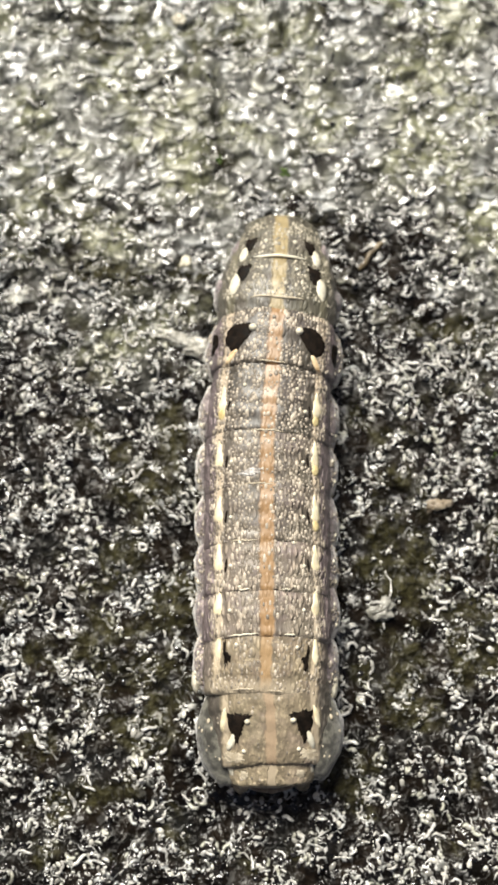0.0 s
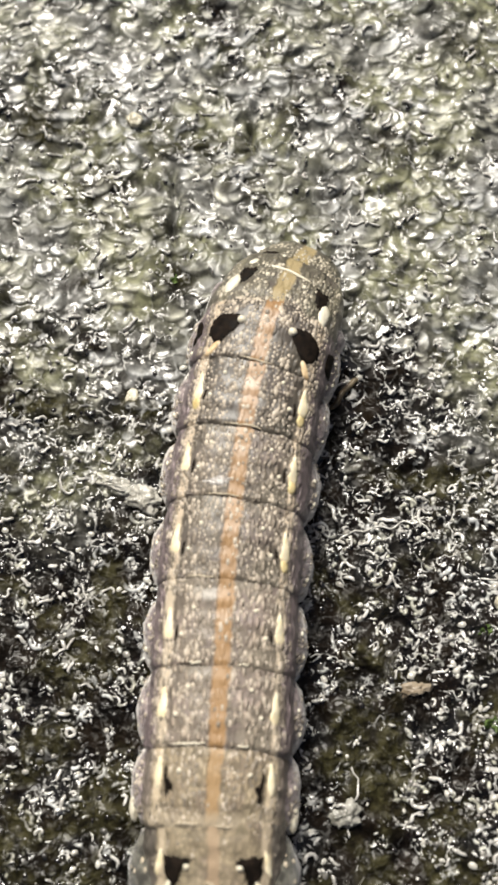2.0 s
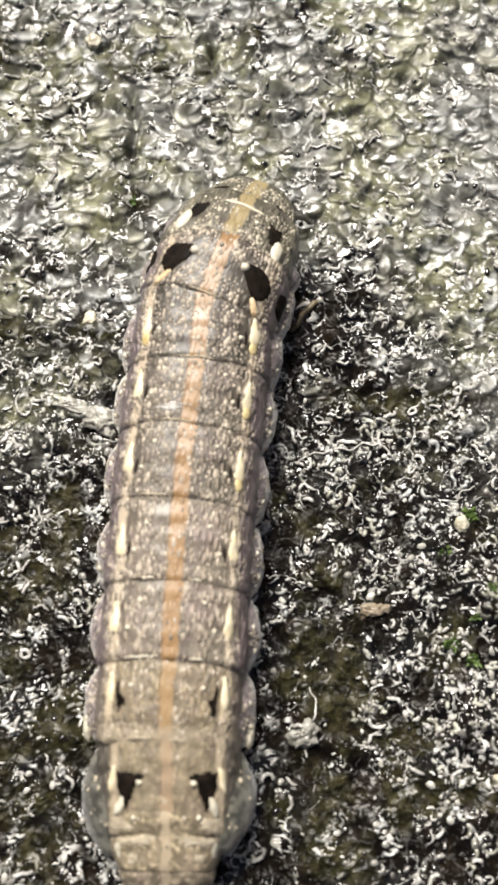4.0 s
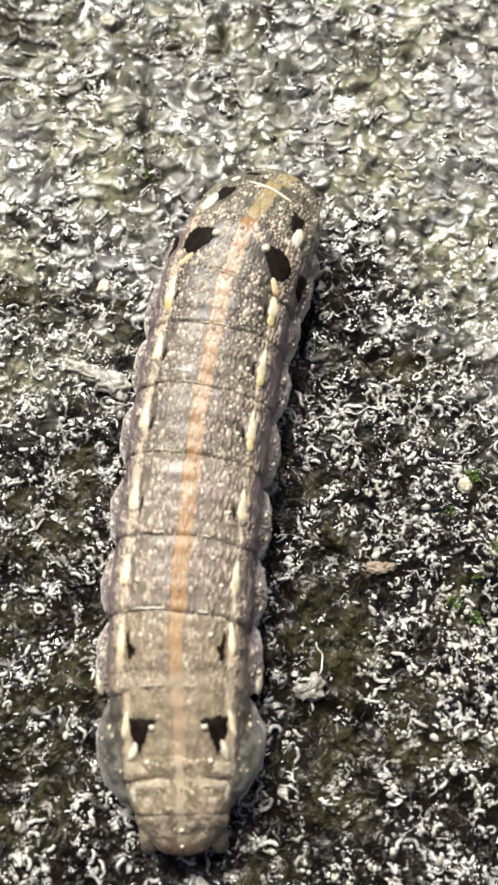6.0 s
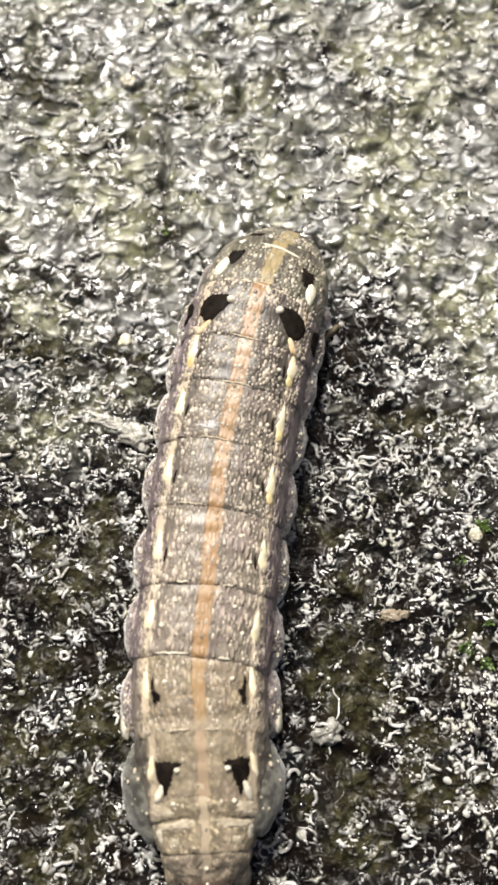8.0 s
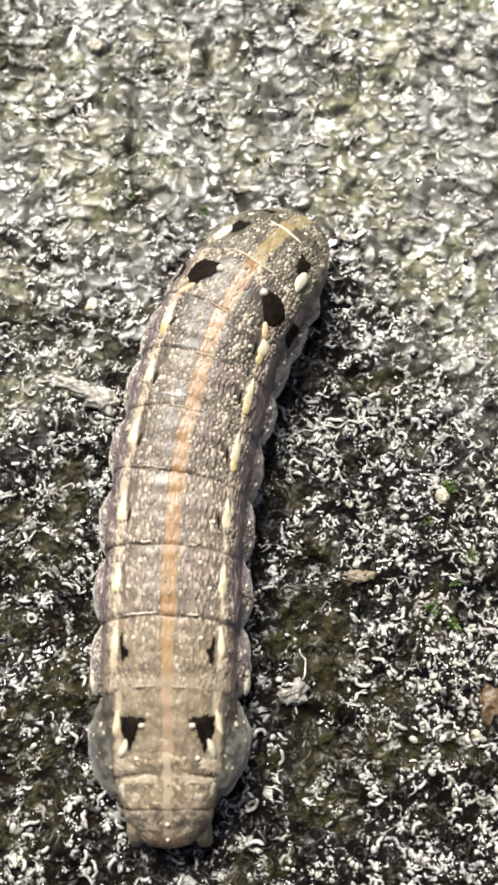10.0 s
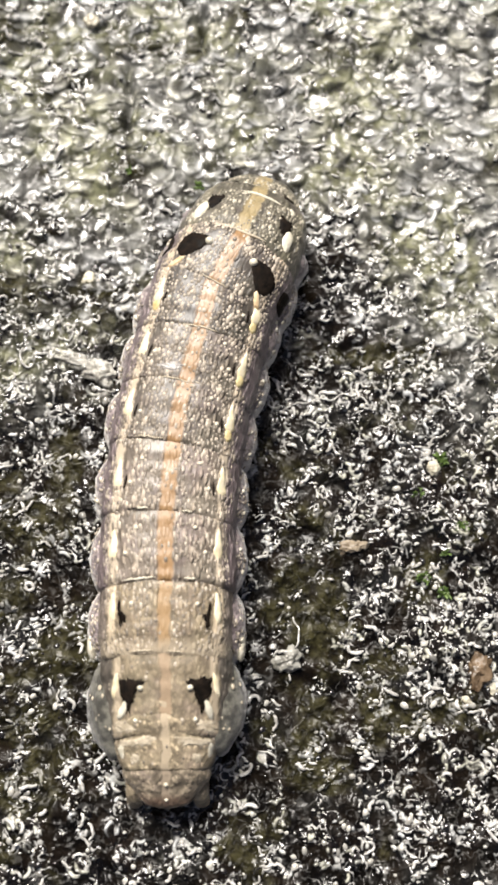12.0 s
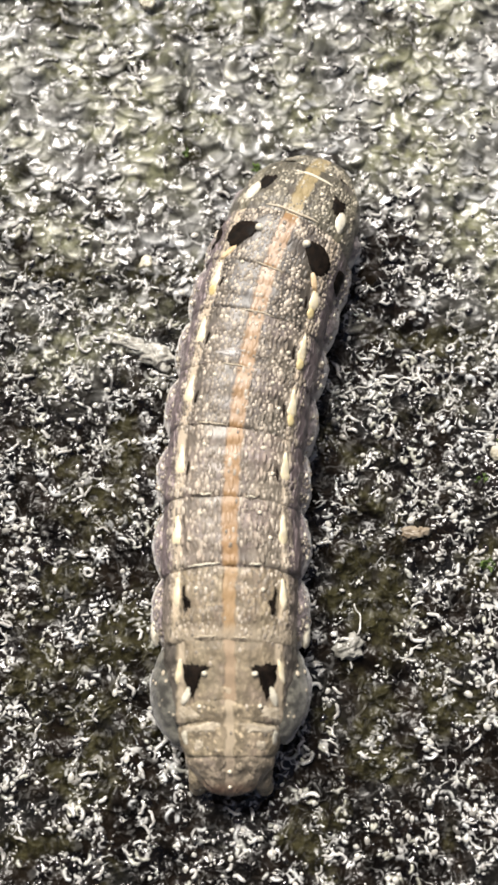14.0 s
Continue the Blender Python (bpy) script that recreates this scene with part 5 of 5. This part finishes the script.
        (7.0, 0.07, 0.45, 0.00, 0.0, -8.0),
        (7.5, 0.12, 0.45, 0.00, 0.0, -8.1),
        (8.0, 0.12, 0.47, 0.00, 0.0, -7.8),
        (8.5, 0.09, 0.35, 0.00, 0.0, -7.4),
        (8.7, 0.06, 0.33, 0.00, 0.0, -8.7),
        (10.8, 0.12, 0.27, 0.00, 0.0, -11.2),
        (11.0, 0.02, 0.27, 0.00, 0.0, -11.2),
        (11.5, 0.06, 0.30, 0.00, 0.0, -10.1),
        (12.0, 0.04, 0.27, 0.00, 0.0, -10.2),
        (12.5, 0.05, 0.21, 0.00, 0.0, -11.1),
        (13.0, 0.01, 0.24, 0.00, 0.0, -11.1),
        (13.3, 0.01, 0.23, 0.00, 0.0, -10.8),
        (13.5, -0.00, 0.17, 0.00, 0.0, -8.8),
        (14.0, 0.12, 0.17, 0.00, 0.0, -8.9),
    ],
    "A3": [
        (0.0, -0.52, -3.78, 0.00, 0.0, -1.6),
        (0.1, -0.36, -2.50, 0.00, 0.0, -2.5),
        (0.2, -0.25, -1.93, 0.00, 0.0, -3.4),
        (0.3, -0.08, -0.37, 0.00, 0.0, -4.2),
        (0.4, 0.06, 0.79, 0.00, 0.0, -4.9),
        (0.5, 0.21, 1.97, 0.00, 0.0, -5.4),
        (0.7, 0.43, 3.45, 0.00, 0.0, -5.9),
        (0.8, 0.48, 3.60, 0.00, 0.0, -6.0),
        (1.0, 0.55, 4.15, 0.00, 0.0, -6.1),
        (1.5, 0.51, 4.31, 0.00, 0.0, -7.2),
        (2.0, 0.56, 4.52, 0.00, 0.0, -7.5),
        (2.5, 0.54, 4.48, 0.00, 0.0, -8.8),
        (3.0, 0.55, 4.28, 0.00, 0.0, -8.7),
        (3.5, 0.55, 4.16, 0.00, 0.0, -9.7),
        (4.0, 0.46, 3.99, 0.00, 0.0, -7.0),
        (4.2, 0.46, 3.95, 0.00, 0.0, -7.1),
        (6.3, 0.67, 3.78, 0.00, 0.0, -10.5),
        (6.5, 0.60, 3.83, 0.00, 0.0, -9.8),
        (7.0, 0.54, 3.81, 0.00, 0.0, -9.0),
        (7.5, 0.60, 3.81, 0.00, 0.0, -9.2),
        (8.0, 0.58, 3.81, 0.00, 0.0, -10.7),
        (8.5, 0.52, 3.66, 0.00, 0.0, -9.4),
        (8.7, 0.57, 3.63, 0.00, 0.0, -8.2),
        (10.8, 0.72, 3.29, 0.00, 0.0, -17.5),
        (11.0, 0.62, 3.29, 0.00, 0.0, -15.7),
        (11.5, 0.60, 3.37, 0.00, 0.0, -14.5),
        (12.0, 0.59, 3.31, 0.00, 0.0, -14.3),
        (12.5, 0.64, 3.23, 0.00, 0.0, -15.3),
        (13.0, 0.60, 3.27, 0.00, 0.0, -15.4),
        (13.3, 0.58, 3.26, 0.00, 0.0, -14.8),
        (13.5, 0.46, 3.18, 0.00, 0.0, -10.1),
        (14.0, 0.59, 3.18, 0.00, 0.0, -11.2),
    ],
    "A2": [
        (0.0, -0.44, -0.83, 0.00, 0.0, -6.1),
        (0.1, -0.25, 0.35, 0.00, 0.0, -6.7),
        (0.2, -0.15, 0.81, 0.00, 0.0, -7.2),
        (0.3, 0.09, 2.43, 0.00, 0.0, -7.6),
        (0.4, 0.28, 3.68, 0.00, 0.0, -7.9),
        (0.5, 0.49, 5.00, 0.00, 0.0, -8.0),
        (0.7, 0.76, 6.60, 0.00, 0.0, -7.8),
        (0.8, 0.80, 6.78, 0.00, 0.0, -7.6),
        (1.0, 0.90, 7.40, 0.00, 0.0, -7.4),
        (1.5, 0.94, 7.73, 0.00, 0.0, -8.0),
        (2.0, 1.01, 7.99, 0.00, 0.0, -10.9),
        (2.5, 1.06, 7.86, 0.00, 0.0, -8.2),
        (3.0, 1.05, 7.54, 0.00, 0.0, -6.5),
        (3.5, 1.11, 7.42, 0.00, 0.0, -8.3),
        (4.0, 0.85, 7.15, 0.00, 0.0, -6.1),
        (4.2, 0.85, 7.09, 0.00, 0.0, -3.4),
        (6.3, 1.25, 6.85, 0.00, 0.0, -12.9),
        (6.5, 1.13, 6.90, 0.00, 0.0, -14.2),
        (7.0, 1.03, 6.88, 0.00, 0.0, -11.2),
        (7.5, 1.09, 6.88, 0.00, 0.0, -11.5),
        (8.0, 1.14, 6.78, 0.00, 0.0, -12.4),
        (8.5, 1.00, 6.56, 0.00, 0.0, -10.9),
        (8.7, 0.99, 6.61, 0.00, 0.0, -11.8),
        (10.8, 1.60, 6.07, 0.00, 0.0, -21.5),
        (11.0, 1.41, 6.10, 0.00, 0.0, -18.2),
        (11.5, 1.34, 6.22, 0.00, 0.0, -14.0),
        (12.0, 1.33, 6.21, 0.00, 0.0, -14.5),
        (12.5, 1.42, 6.09, 0.00, 0.0, -16.1),
        (13.0, 1.38, 6.10, 0.00, 0.0, -16.8),
        (13.3, 1.33, 6.10, 0.00, 0.0, -16.2),
        (13.5, 0.99, 6.12, 0.00, 0.0, -11.8),
        (14.0, 1.16, 6.08, 0.00, 0.0, -15.0),
    ],
    "A1": [
        (0.0, -0.03, 3.02, 0.00, 0.0, -6.5),
        (0.1, 0.13, 3.74, 0.00, 0.0, -7.3),
        (0.2, 0.19, 3.76, 0.00, 0.0, -8.0),
        (0.3, 0.43, 5.15, 0.00, 0.0, -8.6),
        (0.4, 0.63, 6.31, 0.00, 0.0, -9.0),
        (0.5, 0.86, 7.67, 0.00, 0.0, -9.1),
        (0.7, 1.15, 9.52, 0.00, 0.0, -8.6),
        (0.8, 1.19, 9.85, 0.00, 0.0, -8.1),
        (1.0, 1.31, 10.63, 0.00, 0.0, -7.6),
        (1.5, 1.40, 10.97, 0.00, 0.0, -8.4),
        (2.0, 1.61, 11.25, 0.00, 0.0, -14.9),
        (2.5, 1.51, 11.08, 0.00, 0.0, -9.7),
        (3.0, 1.45, 10.83, 0.00, 0.0, -16.6),
        (3.5, 1.61, 10.70, 0.00, 0.0, -23.0),
        (4.0, 1.20, 10.39, 0.00, 0.0, -20.4),
        (4.2, 1.06, 10.28, 0.00, 0.0, -16.2),
        (6.3, 1.83, 9.46, 0.00, 0.0, -19.0),
        (6.5, 1.74, 9.46, 0.00, 0.0, -19.0),
        (7.0, 1.52, 9.46, 0.00, 0.0, -15.3),
        (7.5, 1.61, 9.41, 0.00, 0.0, -14.0),
        (8.0, 1.67, 9.21, 0.00, 0.0, -13.4),
        (8.5, 1.45, 8.90, 0.00, 0.0, -12.7),
        (8.7, 1.47, 8.92, 0.00, 0.0, -12.7),
        (10.8, 2.58, 8.54, 0.00, 0.0, -39.5),
        (11.0, 2.26, 8.64, 0.00, 0.0, -35.4),
        (11.5, 2.02, 8.85, 0.00, 0.0, -26.9),
        (12.0, 2.00, 8.73, 0.00, 0.0, -27.7),
        (12.5, 2.17, 8.63, 0.00, 0.0, -30.8),
        (13.0, 2.16, 8.64, 0.00, 0.0, -31.4),
        (13.3, 2.08, 8.63, 0.00, 0.0, -29.7),
        (13.5, 1.46, 8.57, 0.00, 0.0, -17.0),
        (14.0, 1.77, 8.49, 0.00, 0.0, -21.0),
    ],
    "T3": [
        (0.0, 0.30, 6.50, 0.01, -3.5, -5.3),
        (0.1, 0.44, 6.71, 0.02, -4.9, -6.5),
        (0.2, 0.48, 6.25, 0.02, -6.3, -7.7),
        (0.3, 0.69, 7.19, 0.03, -7.6, -8.6),
        (0.4, 0.87, 7.98, 0.04, -8.9, -9.3),
        (0.5, 1.09, 9.06, 0.05, -10.0, -9.5),
        (0.7, 1.36, 10.65, 0.07, -11.8, -8.2),
        (0.8, 1.40, 10.99, 0.08, -12.5, -7.1),
        (1.0, 1.51, 11.98, 0.09, -13.0, -5.8),
        (1.5, 1.61, 12.61, 0.09, -13.0, -9.4),
        (2.0, 1.94, 12.99, 0.09, -13.0, -21.7),
        (2.5, 1.75, 12.79, 0.09, -13.0, -10.2),
        (3.0, 1.93, 12.46, 0.06, -11.0, -12.6),
        (3.5, 2.22, 12.39, 0.06, -11.0, -23.6),
        (4.0, 1.71, 12.09, 0.06, -11.0, -21.9),
        (4.2, 1.50, 12.12, 0.06, -11.0, -17.8),
        (6.3, 2.33, 11.17, 0.06, -11.0, -29.7),
        (6.5, 2.17, 11.21, 0.06, -11.0, -32.0),
        (7.0, 1.96, 11.23, 0.06, -11.0, -21.6),
        (7.5, 2.09, 11.17, 0.06, -11.0, -15.4),
        (8.0, 2.14, 11.13, 0.06, -11.0, -18.9),
        (8.5, 2.02, 11.23, 0.06, -11.0, -17.3),
        (8.7, 1.99, 11.19, 0.06, -11.0, -16.0),
        (10.8, 3.91, 10.30, 0.06, -11.0, -44.2),
        (11.0, 3.50, 10.43, 0.06, -11.0, -34.3),
        (11.5, 2.98, 10.77, 0.06, -11.0, -20.8),
        (12.0, 2.98, 10.60, 0.06, -11.0, -21.7),
        (12.5, 3.20, 10.52, 0.06, -11.0, -29.9),
        (13.0, 3.24, 10.51, 0.06, -11.0, -29.8),
        (13.3, 3.11, 10.54, 0.06, -11.0, -28.2),
        (13.5, 2.13, 10.80, 0.06, -11.0, -16.5),
        (14.0, 2.56, 10.64, 0.06, -11.0, -22.4),
    ],
    "T2": [
        (0.0, 0.49, 8.51, 0.41, -10.5, -4.4),
        (0.1, 0.65, 8.58, 0.43, -16.3, -6.0),
        (0.2, 0.71, 7.98, 0.45, -21.6, -7.5),
        (0.3, 0.92, 8.81, 0.47, -26.0, -8.7),
        (0.4, 1.11, 9.49, 0.48, -28.9, -9.5),
        (0.5, 1.33, 10.50, 0.48, -30.0, -9.8),
        (0.7, 1.58, 12.04, 0.43, -28.6, -7.9),
        (0.8, 1.60, 12.37, 0.39, -27.4, -6.4),
        (1.0, 1.68, 13.39, 0.34, -26.0, -4.5),
        (1.5, 1.83, 14.01, 0.34, -26.0, -10.2),
        (2.0, 2.36, 14.36, 0.34, -26.0, -26.5),
        (2.5, 1.99, 14.19, 0.34, -26.0, -10.6),
        (3.0, 2.29, 13.81, 0.35, -26.0, -9.7),
        (3.5, 2.77, 13.68, 0.35, -26.0, -24.0),
        (4.0, 2.20, 13.40, 0.35, -26.0, -22.8),
        (4.2, 1.90, 13.45, 0.35, -26.0, -18.9),
        (6.3, 2.69, 12.24, 0.57, -33.0, -37.2),
        (6.5, 2.54, 12.29, 0.57, -33.0, -41.1),
        (7.0, 2.25, 12.30, 0.57, -33.0, -25.9),
        (7.5, 2.36, 12.23, 0.57, -33.0, -16.3),
        (8.0, 2.40, 12.20, 0.57, -33.0, -22.7),
        (8.5, 2.25, 12.30, 0.57, -33.0, -20.5),
        (8.7, 2.23, 12.27, 0.57, -33.0, -18.3),
        (10.8, 4.61, 11.16, 0.57, -33.0, -47.4),
        (11.0, 4.14, 11.33, 0.57, -33.0, -33.5),
        (11.5, 3.49, 11.75, 0.57, -33.0, -16.5),
        (12.0, 3.50, 11.58, 0.57, -33.0, -17.5),
        (12.5, 3.77, 11.46, 0.57, -33.0, -29.2),
        (13.0, 3.82, 11.45, 0.57, -33.0, -28.6),
        (13.3, 3.66, 11.50, 0.57, -33.0, -27.1),
        (13.5, 2.45, 11.84, 0.57, -33.0, -16.2),
        (14.0, 2.95, 11.66, 0.57, -33.0, -23.3),
    ],
    "T1": [
        (0.0, 0.58, 9.52, 0.92, -33.8, -3.9),
        (0.1, 0.78, 9.65, 0.82, -38.6, -5.7),
        (0.2, 0.86, 9.10, 0.73, -43.0, -7.4),
        (0.3, 1.10, 9.97, 0.64, -46.6, -8.7),
        (0.4, 1.30, 10.68, 0.57, -49.1, -9.7),
        (0.5, 1.53, 11.70, 0.52, -50.0, -10.0),
        (0.7, 1.75, 13.21, 0.47, -48.6, -7.8),
        (0.8, 1.76, 13.51, 0.45, -47.5, -6.0),
        (1.0, 1.80, 14.48, 0.45, -46.0, -3.8),
        (1.5, 2.00, 15.09, 0.45, -46.0, -10.6),
        (2.0, 2.78, 15.38, 0.45, -46.0, -29.4),
        (2.5, 2.18, 15.27, 0.45, -46.0, -10.8),
        (3.0, 2.54, 14.89, 0.50, -46.0, -8.0),
        (3.5, 3.21, 14.68, 0.50, -46.0, -24.3),
        (4.0, 2.62, 14.42, 0.50, -46.0, -23.4),
        (4.2, 2.24, 14.51, 0.50, -46.0, -19.6),
        (6.3, 3.28, 13.25, 0.55, -53.0, -41.7),
        (6.5, 3.17, 13.28, 0.55, -53.0, -46.5),
        (7.0, 2.67, 13.37, 0.55, -53.0, -28.5),
        (7.5, 2.66, 13.34, 0.55, -53.0, -16.9),
        (8.0, 2.77, 13.30, 0.55, -53.0, -25.0),
        (8.5, 2.60, 13.41, 0.55, -53.0, -22.4),
        (8.7, 2.55, 13.38, 0.55, -53.0, -19.7),
        (10.8, 5.41, 11.99, 0.55, -53.0, -49.4),
        (11.0, 4.78, 12.28, 0.55, -53.0, -33.0),
        (11.5, 3.91, 12.84, 0.55, -53.0, -14.0),
        (12.0, 3.93, 12.65, 0.55, -53.0, -14.9),
        (12.5, 4.34, 12.46, 0.55, -53.0, -28.8),
        (13.0, 4.39, 12.44, 0.55, -53.0, -27.9),
        (13.3, 4.20, 12.50, 0.55, -53.0, -26.5),
        (13.5, 2.77, 12.95, 0.55, -53.0, -16.1),
        (14.0, 3.39, 12.73, 0.55, -53.0, -23.8),
    ],
    "head": [
        (0.0, 0.61, 9.75, 1.66, -78.0, -3.6),
        (0.1, 0.82, 9.91, 1.36, -78.0, -5.6),
        (0.2, 0.91, 9.40, 1.08, -78.0, -7.3),
        (0.3, 1.16, 10.31, 0.85, -78.0, -8.8),
        (0.4, 1.37, 11.07, 0.70, -78.0, -9.8),
        (0.5, 1.60, 12.15, 0.64, -78.0, -10.2),
        (0.7, 1.82, 13.79, 0.67, -78.0, -7.8),
        (0.8, 1.82, 14.16, 0.69, -78.0, -5.7),
        (1.0, 1.85, 15.19, 0.72, -78.0, -3.3),
        (1.5, 2.13, 15.79, 0.72, -78.0, -10.9),
        (2.0, 3.08, 16.01, 0.72, -78.0, -31.4),
        (2.5, 2.31, 15.97, 0.72, -78.0, -10.9),
        (3.0, 2.66, 15.59, 0.85, -78.0, -6.9),
        (3.5, 3.50, 15.34, 0.85, -78.0, -24.5),
        (4.0, 2.89, 15.08, 0.85, -78.0, -23.8),
        (4.2, 2.47, 15.17, 0.85, -78.0, -20.0),
        (6.3, 3.62, 13.77, 0.60, -78.0, -44.7),
        (6.5, 3.54, 13.78, 0.60, -78.0, -50.2),
        (7.0, 2.93, 13.94, 0.60, -78.0, -30.3),
        (7.5, 2.82, 13.93, 0.60, -78.0, -17.3),
        (8.0, 2.99, 13.87, 0.60, -78.0, -26.6),
        (8.5, 2.80, 13.98, 0.60, -78.0, -23.7),
        (8.7, 2.73, 13.96, 0.60, -78.0, -20.6),
        (10.8, 5.85, 12.41, 0.60, -78.0, -50.7),
        (11.0, 5.13, 12.79, 0.60, -78.0, -32.7),
        (11.5, 4.09, 13.41, 0.60, -78.0, -12.3),
        (12.0, 4.14, 13.23, 0.60, -78.0, -13.3),
        (12.5, 4.64, 13.00, 0.60, -78.0, -28.5),
        (13.0, 4.69, 12.98, 0.60, -78.0, -27.5),
        (13.3, 4.48, 13.05, 0.60, -78.0, -26.1),
        (13.5, 2.95, 13.54, 0.60, -78.0, -15.9),
        (14.0, 3.63, 13.30, 0.60, -78.0, -24.2),
    ],
}


def motions():
    for kind, rows in SEGMENT_ROWS.items():
        walk(RING_OBJECTS[kind], [(t, pose(x * MM, y * MM, z * MM, pitch, 0, turn)) for t, x, y, z, pitch, turn in rows])


motions()
